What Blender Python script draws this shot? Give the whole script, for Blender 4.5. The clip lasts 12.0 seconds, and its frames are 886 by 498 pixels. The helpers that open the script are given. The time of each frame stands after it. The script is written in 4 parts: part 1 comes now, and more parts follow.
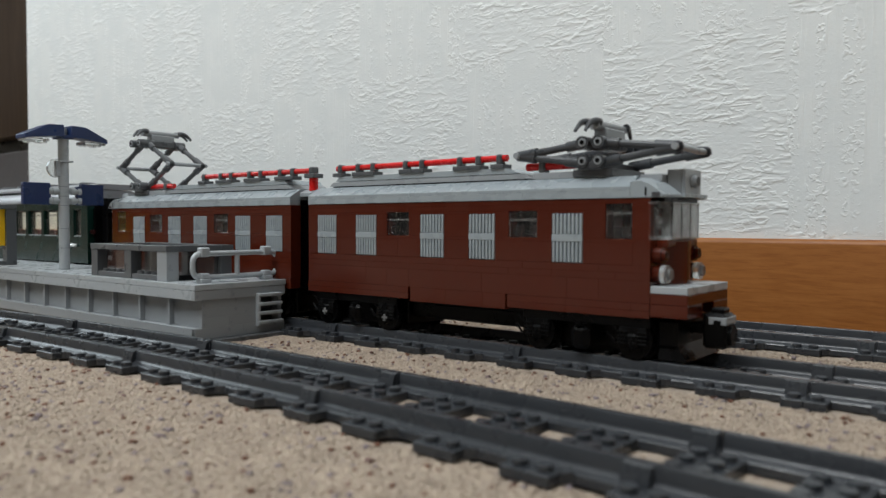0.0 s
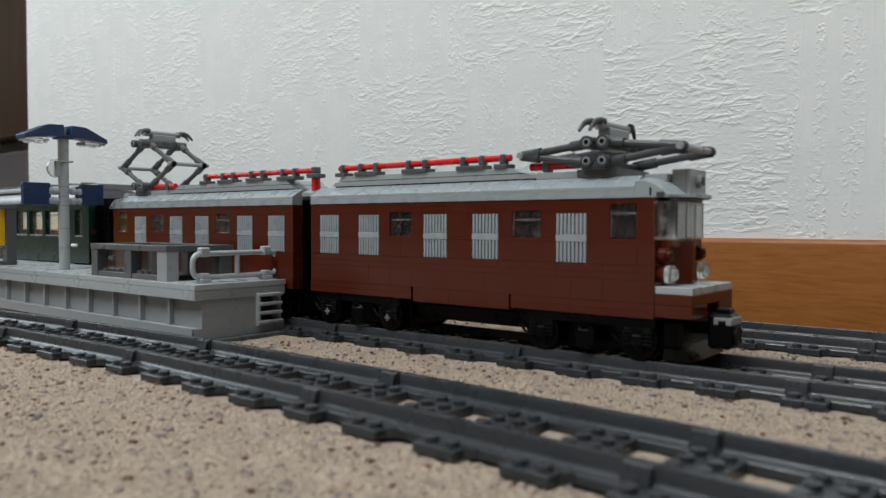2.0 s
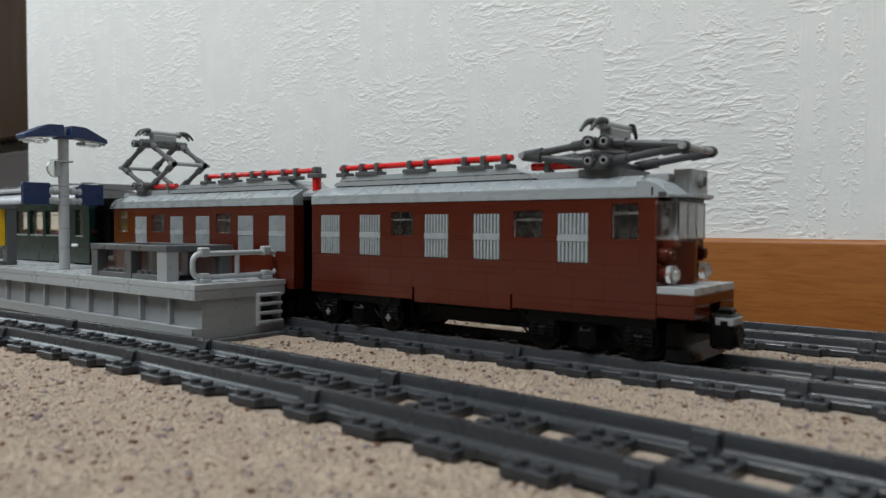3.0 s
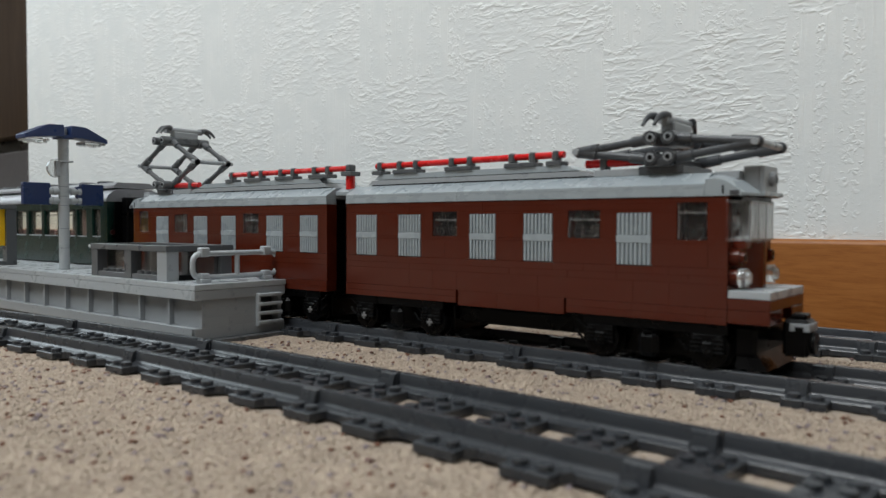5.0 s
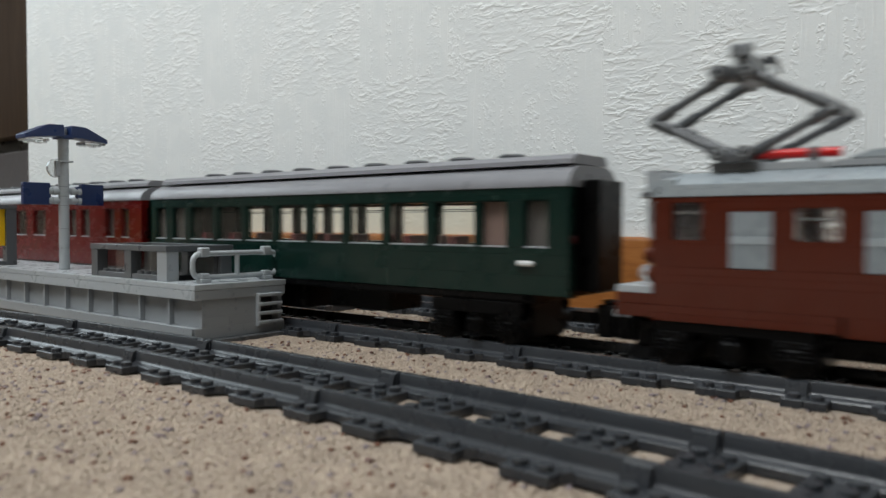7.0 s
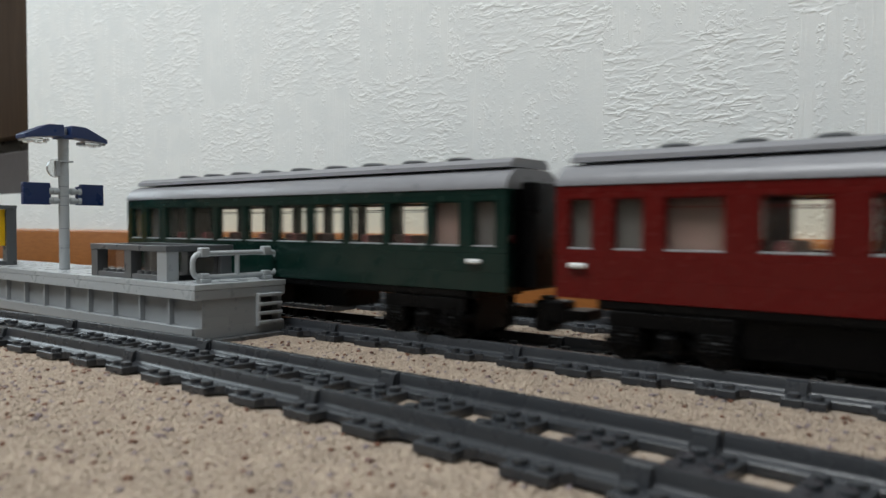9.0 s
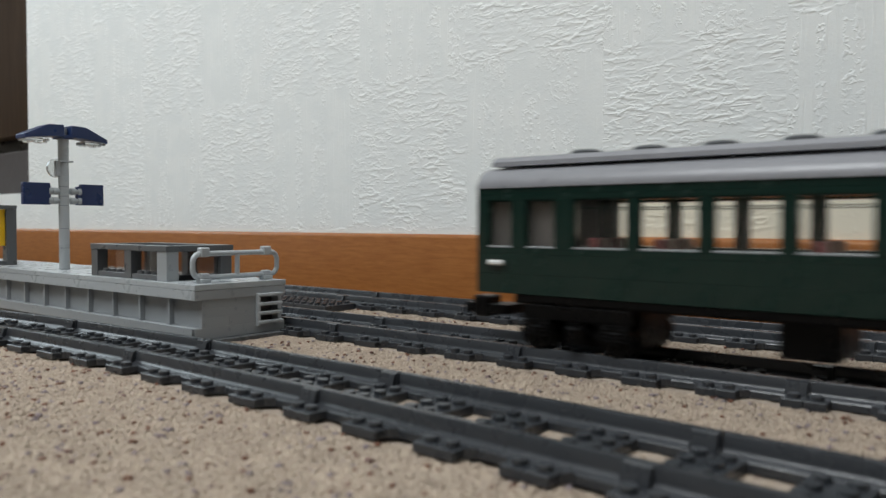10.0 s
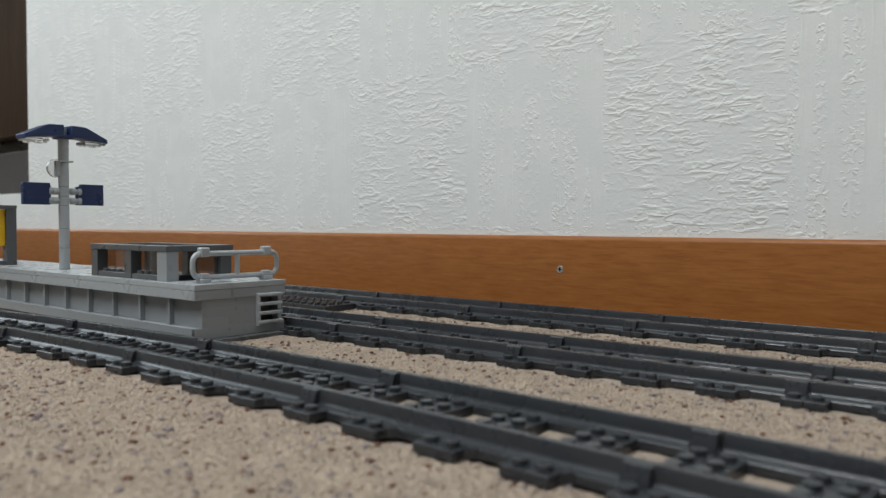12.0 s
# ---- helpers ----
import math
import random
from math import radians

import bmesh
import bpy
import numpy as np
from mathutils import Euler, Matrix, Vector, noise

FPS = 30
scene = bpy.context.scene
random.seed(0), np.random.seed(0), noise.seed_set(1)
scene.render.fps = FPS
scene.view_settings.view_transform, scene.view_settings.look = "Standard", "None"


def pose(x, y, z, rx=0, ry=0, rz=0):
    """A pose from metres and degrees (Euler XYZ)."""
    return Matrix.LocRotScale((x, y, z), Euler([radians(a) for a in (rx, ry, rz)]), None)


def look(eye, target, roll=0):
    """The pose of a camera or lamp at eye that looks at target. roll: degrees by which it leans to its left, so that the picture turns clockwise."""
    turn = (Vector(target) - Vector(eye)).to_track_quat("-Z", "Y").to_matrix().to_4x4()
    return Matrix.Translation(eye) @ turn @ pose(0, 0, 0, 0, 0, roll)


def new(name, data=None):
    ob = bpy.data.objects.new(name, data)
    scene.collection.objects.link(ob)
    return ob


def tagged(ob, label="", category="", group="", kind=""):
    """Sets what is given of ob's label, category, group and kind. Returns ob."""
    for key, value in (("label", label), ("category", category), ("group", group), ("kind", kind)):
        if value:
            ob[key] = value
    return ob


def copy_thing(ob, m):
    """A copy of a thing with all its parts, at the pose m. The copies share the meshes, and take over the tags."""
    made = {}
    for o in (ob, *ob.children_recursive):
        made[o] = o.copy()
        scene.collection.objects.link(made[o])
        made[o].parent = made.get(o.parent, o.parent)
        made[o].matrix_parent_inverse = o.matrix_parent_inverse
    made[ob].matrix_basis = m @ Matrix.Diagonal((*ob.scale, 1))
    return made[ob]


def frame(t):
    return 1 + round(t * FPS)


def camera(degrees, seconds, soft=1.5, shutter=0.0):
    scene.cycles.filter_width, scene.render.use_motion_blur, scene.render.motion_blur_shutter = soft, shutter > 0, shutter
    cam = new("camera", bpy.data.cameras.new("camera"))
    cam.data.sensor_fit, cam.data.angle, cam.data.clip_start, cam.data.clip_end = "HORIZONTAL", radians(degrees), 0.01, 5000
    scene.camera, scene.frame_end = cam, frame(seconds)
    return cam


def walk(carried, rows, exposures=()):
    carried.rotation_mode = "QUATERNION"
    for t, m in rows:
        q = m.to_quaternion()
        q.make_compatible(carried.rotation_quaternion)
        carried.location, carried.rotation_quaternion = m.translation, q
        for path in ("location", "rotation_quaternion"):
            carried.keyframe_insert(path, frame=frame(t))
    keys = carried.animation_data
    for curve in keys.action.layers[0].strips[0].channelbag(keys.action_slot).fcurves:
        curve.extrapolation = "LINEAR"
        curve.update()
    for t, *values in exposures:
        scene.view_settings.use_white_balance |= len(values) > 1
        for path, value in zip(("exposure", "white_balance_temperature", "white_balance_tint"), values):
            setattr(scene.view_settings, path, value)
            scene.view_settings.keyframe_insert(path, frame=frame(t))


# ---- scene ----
# millimetres are used for building; MM turns them into metres
MM = 0.001
cam = camera(59.96, 12.0, soft=1.4, shutter=0.4)
cam.data.dof.use_dof, cam.data.dof.focus_distance, cam.data.dof.aperture_fstop = True, 0.5, 13.0


def aim(x, y, z, yaw, pitch, roll):
    """Eye in mm; yaw from +y towards +x, pitch up, roll."""
    cy, cp = math.cos(radians(yaw)), math.cos(radians(pitch))
    way = Vector((math.sin(radians(yaw)) * cp, cy * cp, math.sin(radians(pitch))))
    eye = Vector((x, y, z)) * MM
    return look(eye, eye + way, roll)


VIEW = aim(458.47, -202.98, 66.95, -39.020, -1.815, 0.185)
walk(cam, [(0.0, VIEW), (12.0, VIEW)], exposures=[(0.0, 0.0), (9.8, 0.0), (10.8, -0.1), (12.0, -0.12)])

# ---- light ----
world = bpy.data.worlds.new("daylight")
scene.world = world
world.use_nodes = True
wn = world.node_tree
sky = wn.nodes.new("ShaderNodeTexSky")
sky.sky_type = "NISHITA"
sky.sun_disc = False
sky.sun_elevation, sky.sun_rotation = radians(40), radians(250)
wn.nodes["Background"].inputs["Strength"].default_value = 0.1
wn.links.new(sky.outputs[0], wn.nodes["Background"].inputs["Color"])


def area_lamp(name, m, sx, sy, watts, colour):
    data = bpy.data.lights.new(name, "AREA")
    data.shape, data.size, data.size_y, data.energy, data.color = "RECTANGLE", sx, sy, watts, colour
    ob = new(name, data)
    ob.matrix_world = m
    return tagged(ob, kind="structure")


area_lamp("ceiling_lamp_light", look((0.1, -1.15, 2.28), (0.1, -1.15, 0)), 1.5, 1.2, 63, (0.92, 0.962, 0.985))
area_lamp("window_daylight", look((-2.36, -0.5, 1.25), (0.5, -0.3, 0.5)), 1.5, 1.2, 17, (0.8, 0.95, 1.0))


# ---- materials ----
def nodes_of(name):
    m = bpy.data.materials.new(name)
    m.use_nodes = True
    t = m.node_tree
    return m, t, t.nodes["Principled BSDF"]


def node(t, kind, **values):
    n = t.nodes.new(kind)
    for k, v in values.items():
        n.inputs[k].default_value = v
    return n


def plastic(name, colour, rough=0.28, vary=0.1, gloss=0.5):
    """Moulded plastic: tiny differences from piece to piece, faint scuffs and dust."""
    m, t, b = nodes_of(name)
    info = t.nodes.new("ShaderNodeObjectInfo")
    geo = t.nodes.new("ShaderNodeTexCoord")
    n1 = node(t, "ShaderNodeTexNoise", Scale=90.0, Detail=4.0)
    n2 = node(t, "ShaderNodeTexNoise", Scale=900.0, Detail=3.0)
    t.links.new(geo.outputs["Object"], n1.inputs["Vector"])
    t.links.new(geo.outputs["Object"], n2.inputs["Vector"])
    b.inputs["Specular IOR Level"].default_value = gloss
    hsv = node(t, "ShaderNodeHueSaturation", Color=(*colour, 1))
    val = t.nodes.new("ShaderNodeMapRange")
    val.inputs["To Min"].default_value, val.inputs["To Max"].default_value = 1 - vary, 1 + vary
    mix = t.nodes.new("ShaderNodeMath")
    mix.operation = "MULTIPLY_ADD"
    mix.inputs[1].default_value = 0.5
    t.links.new(info.outputs["Random"], mix.inputs[0])
    half = t.nodes.new("ShaderNodeMath")
    half.operation = "MULTIPLY"
    half.inputs[1].default_value = 0.5
    t.links.new(n1.outputs["Fac"], half.inputs[0])
    t.links.new(half.outputs[0], mix.inputs[2])
    t.links.new(mix.outputs[0], val.inputs["Value"])
    t.links.new(val.outputs[0], hsv.inputs["Value"])
    t.links.new(hsv.outputs[0], b.inputs["Base Color"])
    r = t.nodes.new("ShaderNodeMapRange")
    r.inputs["From Min"].default_value, r.inputs["From Max"].default_value = 0.3, 0.7
    r.inputs["To Min"].default_value, r.inputs["To Max"].default_value = rough - 0.06, rough + 0.12
    t.links.new(n1.outputs["Fac"], r.inputs["Value"])
    t.links.new(r.outputs[0], b.inputs["Roughness"])
    bump = node(t, "ShaderNodeBump", Strength=0.08, Distance=0.0002)
    t.links.new(n2.outputs["Fac"], bump.inputs["Height"])
    t.links.new(bump.outputs[0], b.inputs["Normal"])
    return m


BROWN = plastic("brown_plastic", (0.077, 0.013, 0.0056), 0.14, 0.05, 0.36)
LIGHT = plastic("light_grey_plastic", (0.40, 0.43, 0.45), 0.28, 0.06)
ROOFGREY = plastic("bluish_grey_plastic", (0.325, 0.365, 0.388), 0.26, 0.05)
MID = plastic("mid_grey_plastic", (0.31, 0.33, 0.345), 0.3, 0.06)
GRAPHITE = plastic("graphite_plastic", (0.058, 0.062, 0.068), 0.28)
DARK = plastic("dark_grey_plastic", (0.088, 0.094, 0.1), 0.3)
RAIL = plastic("rail_grey_plastic", (0.033, 0.0365, 0.042), 0.26, 0.06, 0.55)
BLACK = plastic("black_plastic", (0.002, 0.002, 0.0023), 0.28, 0.1, 0.16)
IRON = plastic("dark_iron_plastic", (0.012, 0.012, 0.013), 0.25)
RED = plastic("red_plastic", (0.62, 0.012, 0.012), 0.25)
GREEN = plastic("dark_green_plastic", (0.0033, 0.0185, 0.0142), 0.18, 0.06, 0.34)
CRIMSON = plastic("dark_red_plastic", (0.1, 0.0048, 0.0042), 0.22, 0.05, 0.25)
TAILRED = plastic("tail_lamp_red_plastic", (0.03, 0.002, 0.002), 0.3)
NAVY = plastic("dark_blue_plastic", (0.0055, 0.023, 0.098), 0.3)
YELLOW = plastic("yellow_plastic", (0.85, 0.5, 0.01), 0.3)
STEELGREY = plastic("axle_grey_plastic", (0.2, 0.2, 0.2), 0.3)
WHITE = plastic("white_plastic", (0.72, 0.73, 0.72), 0.3)
SEATS = plastic("seat_plastic", (0.09, 0.02, 0.025), 0.35)
GUNMETAL = plastic("roof_grey_plastic", (0.235, 0.237, 0.255), 0.32)
CURTAIN = plastic("grey_panel_plastic", (0.05, 0.05, 0.055), 0.4)
ROSE = plastic("rose_grey_panel", (0.13, 0.085, 0.08), 0.6)
GREYDOOR = plastic("grey_door_lacquer", (0.075, 0.066, 0.064), 0.7, 0.1, 0.1)


def clear_plastic(name, tint=(0.93, 0.95, 0.95), rough=0.03, ior=1.5, clear=0.84):
    m, t, b = nodes_of(name)
    b.inputs["Base Color"].default_value = (*tint, 1)
    b.inputs["Transmission Weight"].default_value = clear
    b.inputs["IOR"].default_value = ior
    n = node(t, "ShaderNodeTexNoise", Scale=250.0)
    r = t.nodes.new("ShaderNodeMapRange")
    r.inputs["To Min"].default_value, r.inputs["To Max"].default_value = rough, rough + 0.08
    t.links.new(n.outputs["Fac"], r.inputs["Value"])
    t.links.new(r.outputs[0], b.inputs["Roughness"])
    return m


# Its whitish diffuse share stands in for reflections inside thick clear bricks.
MILKY_CLEAR = clear_plastic("clear_plastic")
SMOKED = clear_plastic("smoked_plastic", (0.5, 0.47, 0.45), 0.03, 1.3, 0.97)
WINDOW = clear_plastic("side_window_plastic", (0.8, 0.77, 0.75), 0.01, 1.3, 0.99)
SCREEN = clear_plastic("windscreen_plastic", (0.98, 0.98, 0.98), 0.01, 1.45, 0.97)
PANE = clear_plastic("window_pane_plastic", (1.0, 0.955, 0.87), 0.0, 1.22, 0.99)


def carpet_material():
    m, t, b = nodes_of("tan_carpet")
    geo = t.nodes.new("ShaderNodeNewGeometry")
    big = node(t, "ShaderNodeTexNoise", Scale=22.0, Detail=5.0)
    grain = node(t, "ShaderNodeTexVoronoi", Scale=750.0)
    speck = node(t, "ShaderNodeTexVoronoi", Scale=260.0)
    fine = node(t, "ShaderNodeTexNoise", Scale=1500.0, Detail=4.0)
    for n in (big, grain, speck, fine):
        t.links.new(geo.outputs["Position"], n.inputs["Vector"])
    ramp = t.nodes.new("ShaderNodeValToRGB")
    e = ramp.color_ramp.elements
    e[0].position, e[0].color = 0.0, (0.33, 0.265, 0.21, 1)
    e[1].position, e[1].color = 1.0, (0.42, 0.35, 0.28, 1)
    e.new(0.45).color = (0.37, 0.3, 0.24, 1)
    t.links.new(grain.outputs["Color"], ramp.inputs["Fac"])
    dark = t.nodes.new("ShaderNodeValToRGB")
    d = dark.color_ramp.elements
    d[0].position, d[0].color = 0.9, (0, 0, 0, 1)
    d[1].position, d[1].color = 0.93, (1, 1, 1, 1)
    sep = t.nodes.new("ShaderNodeSeparateColor")
    t.links.new(speck.outputs["Color"], sep.inputs[0])
    t.links.new(sep.outputs[0], dark.inputs["Fac"])
    close = t.nodes.new("ShaderNodeMapRange")
    close.inputs["From Min"].default_value, close.inputs["From Max"].default_value = 0.25, 0.5
    close.inputs["To Min"].default_value, close.inputs["To Max"].default_value = 0.75, 0.0
    t.links.new(speck.outputs["Distance"], close.inputs["Value"])
    both = t.nodes.new("ShaderNodeMath")
    both.operation = "MULTIPLY"
    t.links.new(dark.outputs[0], both.inputs[0])
    t.links.new(close.outputs[0], both.inputs[1])
    mix = t.nodes.new("ShaderNodeMix")
    mix.data_type = "RGBA"
    mix.inputs["B"].default_value = (0.12, 0.06, 0.05, 1)
    t.links.new(both.outputs[0], mix.inputs["Factor"])
    t.links.new(ramp.outputs[0], mix.inputs["A"])
    hsv = node(t, "ShaderNodeHueSaturation")
    v = t.nodes.new("ShaderNodeMapRange")
    v.inputs["To Min"].default_value, v.inputs["To Max"].default_value = 0.85, 1.12
    t.links.new(big.outputs["Fac"], v.inputs["Value"])
    t.links.new(v.outputs[0], hsv.inputs["Value"])
    t.links.new(mix.outputs["Result"], hsv.inputs["Color"])
    t.links.new(hsv.outputs[0], b.inputs["Base Color"])
    b.inputs["Roughness"].default_value = 0.9
    bump = node(t, "ShaderNodeBump", Strength=0.5, Distance=0.0005)
    add = t.nodes.new("ShaderNodeMath")
    add.operation = "ADD"
    t.links.new(grain.outputs["Distance"], add.inputs[0])
    t.links.new(fine.outputs["Fac"], add.inputs[1])
    t.links.new(add.outputs[0], bump.inputs["Height"])
    t.links.new(bump.outputs[0], b.inputs["Normal"])
    return m


def tuft_material(name, stops):
    m, t, b = nodes_of(name)
    geo = t.nodes.new("ShaderNodeNewGeometry")
    ramp = t.nodes.new("ShaderNodeValToRGB")
    e = ramp.color_ramp.elements
    e[0].color, e[1].color = (*stops[0][1], 1), (*stops[-1][1], 1)
    e[0].position, e[1].position = stops[0][0], stops[-1][0]
    for at, c in stops[1:-1]:
        e.new(at).color = (*c, 1)
    t.links.new(geo.outputs["Random Per Island"], ramp.inputs["Fac"])
    drift = node(t, "ShaderNodeTexNoise", Scale=70.0, Detail=4.0)
    t.links.new(geo.outputs["Position"], drift.inputs["Vector"])
    tone = t.nodes.new("ShaderNodeMapRange")
    tone.inputs["From Min"].default_value, tone.inputs["From Max"].default_value = 0.3, 0.7
    tone.inputs["To Min"].default_value, tone.inputs["To Max"].default_value = 0.88, 1.1
    t.links.new(drift.outputs["Fac"], tone.inputs["Value"])
    hsv = node(t, "ShaderNodeHueSaturation")
    t.links.new(tone.outputs[0], hsv.inputs["Value"])
    t.links.new(ramp.outputs[0], hsv.inputs["Color"])
    t.links.new(hsv.outputs[0], b.inputs["Base Color"])
    b.inputs["Roughness"].default_value = 0.85
    return m


def wall_material():
    """White painted relief plaster: squares brushed level and upright by turns, with ridges and dabs."""
    m, t, b = nodes_of("white_relief_plaster")
    geo = t.nodes.new("ShaderNodeNewGeometry")
    at = geo.outputs["Position"]

    def math_(kind, a, c):
        n = t.nodes.new("ShaderNodeMath")
        n.operation = kind
        for i, v in enumerate((a, c)):
            if isinstance(v, (int, float)):
                n.inputs[i].default_value = v
            else:
                t.links.new(v, n.inputs[i])
        return n.outputs[0]

    def ridges(sx, sz, seed, lo, hi, detail, distort):
        """Rounded swells, long in one direction."""
        mp = t.nodes.new("ShaderNodeMapping")
        mp.inputs["Scale"].default_value = (sx, 20.0, sz)
        mp.inputs["Location"].default_value = (seed, seed * 2, seed * 3)
        n = node(t, "ShaderNodeTexNoise", Scale=1.0, Detail=detail, Roughness=0.5, Distortion=distort)
        t.links.new(at, mp.inputs["Vector"])
        t.links.new(mp.outputs[0], n.inputs["Vector"])
        r = t.nodes.new("ShaderNodeMapRange")
        r.interpolation_type = "SMOOTHSTEP"
        r.inputs["From Min"].default_value, r.inputs["From Max"].default_value = lo, hi
        t.links.new(n.outputs["Fac"], r.inputs["Value"])
        return r.outputs[0]

    # where the plaster was worked strongly, and where it was left nearly smooth
    worked = ridges(30.0, 34.0, 4.4, 0.36, 0.6, 3.0, 0.4)
    level = math_("ADD", math_("MULTIPLY", ridges(78.0, 250.0, 3.1, 0.44, 0.7, 1.0, 0.45), 0.8),
                  math_("MULTIPLY", ridges(200.0, 330.0, 8.3, 0.5, 0.72, 1.0, 0.3), 0.65))
    columns = ridges(95.0, 5.0, 6.1, 0.46, 0.58, 1.0, 0.0)
    upright = math_("ADD", math_("MULTIPLY", ridges(330.0, 14.0, 7.7, 0.48, 0.62, 1.0, 0.1), 0.32),
                    math_("MULTIPLY", math_("MULTIPLY", ridges(290.0, 330.0, 2.2, 0.5, 0.66, 1.5, 0.4), columns), 0.75))
    # edges of the squares wander a little
    wander = node(t, "ShaderNodeTexNoise", Scale=38.0, Detail=2.0)
    t.links.new(at, wander.inputs["Vector"])
    shift = t.nodes.new("ShaderNodeVectorMath")
    shift.operation = "MULTIPLY_ADD"
    shift.inputs[1].default_value = (0.014, 0.0, 0.02)
    t.links.new(wander.outputs["Color"], shift.inputs[0])
    t.links.new(at, shift.inputs[2])
    square = t.nodes.new("ShaderNodeMapping")
    square.inputs["Scale"].default_value = (1 / 0.1255, 0.0, 1 / 0.132)
    square.inputs["Location"].default_value = (20.376, 0.5, 20.44)
    t.links.new(shift.outputs[0], square.inputs["Vector"])
    chess = node(t, "ShaderNodeTexChecker", Scale=1.0)
    chess.inputs["Color1"].default_value, chess.inputs["Color2"].default_value = (0, 0, 0, 1), (1, 1, 1, 1)
    t.links.new(square.outputs[0], chess.inputs["Vector"])
    mix = t.nodes.new("ShaderNodeMix")
    t.links.new(chess.outputs["Fac"], mix.inputs["Factor"])
    t.links.new(upright, mix.inputs["A"])
    t.links.new(level, mix.inputs["B"])
    grain = node(t, "ShaderNodeTexNoise", Scale=520.0, Detail=3.0)
    t.links.new(at, grain.inputs["Vector"])
    h = math_("ADD", math_("MULTIPLY", mix.outputs["Result"], math_("ADD", math_("MULTIPLY", worked, 0.75), 0.2)), math_("MULTIPLY", grain.outputs["Fac"], 0.16))
    bump = node(t, "ShaderNodeBump", Strength=0.39, Distance=0.0015)
    t.links.new(h, bump.inputs["Height"])
    t.links.new(bump.outputs[0], b.inputs["Normal"])
    tint = t.nodes.new("ShaderNodeMix")
    tint.data_type = "RGBA"
    tint.inputs["A"].default_value = (0.835, 0.865, 0.86, 1)
    tint.inputs["B"].default_value = (0.865, 0.89, 0.88, 1)
    t.links.new(worked, tint.inputs["Factor"])
    t.links.new(tint.outputs["Result"], b.inputs["Base Color"])
    b.inputs["Roughness"].default_value = 0.6
    return m


def wood_material(name, dark, light, rough, along=(4.0, 60.0, 130.0), gloss=0.4):
    m, t, b = nodes_of(name)
    geo = t.nodes.new("ShaderNodeNewGeometry")
    mp = t.nodes.new("ShaderNodeMapping")
    mp.inputs["Scale"].default_value = along
    t.links.new(geo.outputs["Position"], mp.inputs["Vector"])
    n = node(t, "ShaderNodeTexNoise", Scale=1.0, Detail=5.0, Distortion=0.6)
    t.links.new(mp.outputs[0], n.inputs["Vector"])
    big = node(t, "ShaderNodeTexNoise", Scale=4.0)
    t.links.new(geo.outputs["Position"], big.inputs["Vector"])
    fine = t.nodes.new("ShaderNodeMapping")
    fine.inputs["Scale"].default_value = tuple(6 * a for a in along)
    t.links.new(geo.outputs["Position"], fine.inputs["Vector"])
    pore = node(t, "ShaderNodeTexNoise", Scale=1.0, Detail=3.0)
    t.links.new(fine.outputs[0], pore.inputs["Vector"])
    s = t.nodes.new("ShaderNodeMath")
    s.operation = "MULTIPLY_ADD"
    s.inputs[1].default_value = 0.35
    t.links.new(pore.outputs["Fac"], s.inputs[0])
    t.links.new(n.outputs["Fac"], s.inputs[2])
    ramp = t.nodes.new("ShaderNodeValToRGB")
    e = ramp.color_ramp.elements
    e[0].position, e[0].color = 0.4, (*dark, 1)
    e[1].position, e[1].color = 0.95, (*light, 1)
    t.links.new(s.outputs[0], ramp.inputs["Fac"])
    t.links.new(ramp.outputs[0], b.inputs["Base Color"])
    r = t.nodes.new("ShaderNodeMapRange")
    r.inputs["To Min"].default_value, r.inputs["To Max"].default_value = rough - 0.08, rough + 0.1
    b.inputs["Specular IOR Level"].default_value = gloss
    t.links.new(big.outputs["Fac"], r.inputs["Value"])
    t.links.new(r.outputs[0], b.inputs["Roughness"])
    return m


CARPET = carpet_material()
PILE = tuft_material("carpet_pile_yarn", [(0.0, (0.32, 0.25, 0.198)), (0.3, (0.375, 0.297, 0.231)), (0.7, (0.41, 0.33, 0.257)), (1.0, (0.455, 0.375, 0.288))])
FLECKS = tuft_material("carpet_fleck_yarn", [(0.0, (0.1, 0.036, 0.018)), (0.4, (0.17, 0.075, 0.045)), (0.6, (0.2, 0.16, 0.175)), (1.0, (0.28, 0.23, 0.225))])
PLASTER = wall_material()
SKIRTING = wood_material("orange_brown_wood", (0.248, 0.084, 0.0172), (0.388, 0.15, 0.04), 0.42, (42.0, 60.0, 420.0), 0.3)
DARKWOOD = wood_material("dark_brown_wood", (0.03, 0.016, 0.0075), (0.053, 0.031, 0.0155), 0.8, (30.0, 60.0, 4.0), 0.08)
# Tones of the unseen walls, kept dark to lower reflections and fill light.
DIM = plastic("unseen_wall_dim", (0.15, 0.132, 0.115), 0.8, 0.05)
BEIGE = plastic("unseen_wall_beige", (0.3, 0.26, 0.21), 0.8, 0.05)
PAINT = plastic("matt_white_paint", (0.75, 0.75, 0.73), 0.7, 0.03)
STEEL = plastic("screw_steel", (0.75, 0.74, 0.72), 0.25)
STEEL.node_tree.nodes["Principled BSDF"].inputs["Metallic"].default_value = 0.6


# ---- building helpers (mm) ----
def finish(name, bm, material, smooth=True):
    me = bpy.data.meshes.new(name)
    bmesh.ops.recalc_face_normals(bm, faces=bm.faces)
    bmesh.ops.scale(bm, vec=(MM, MM, MM), verts=bm.verts)
    bm.to_mesh(me)
    bm.free()
    me.materials.append(material)
    if smooth:
        me.shade_smooth()
        me.set_sharp_from_angle(angle=radians(32))
    return me


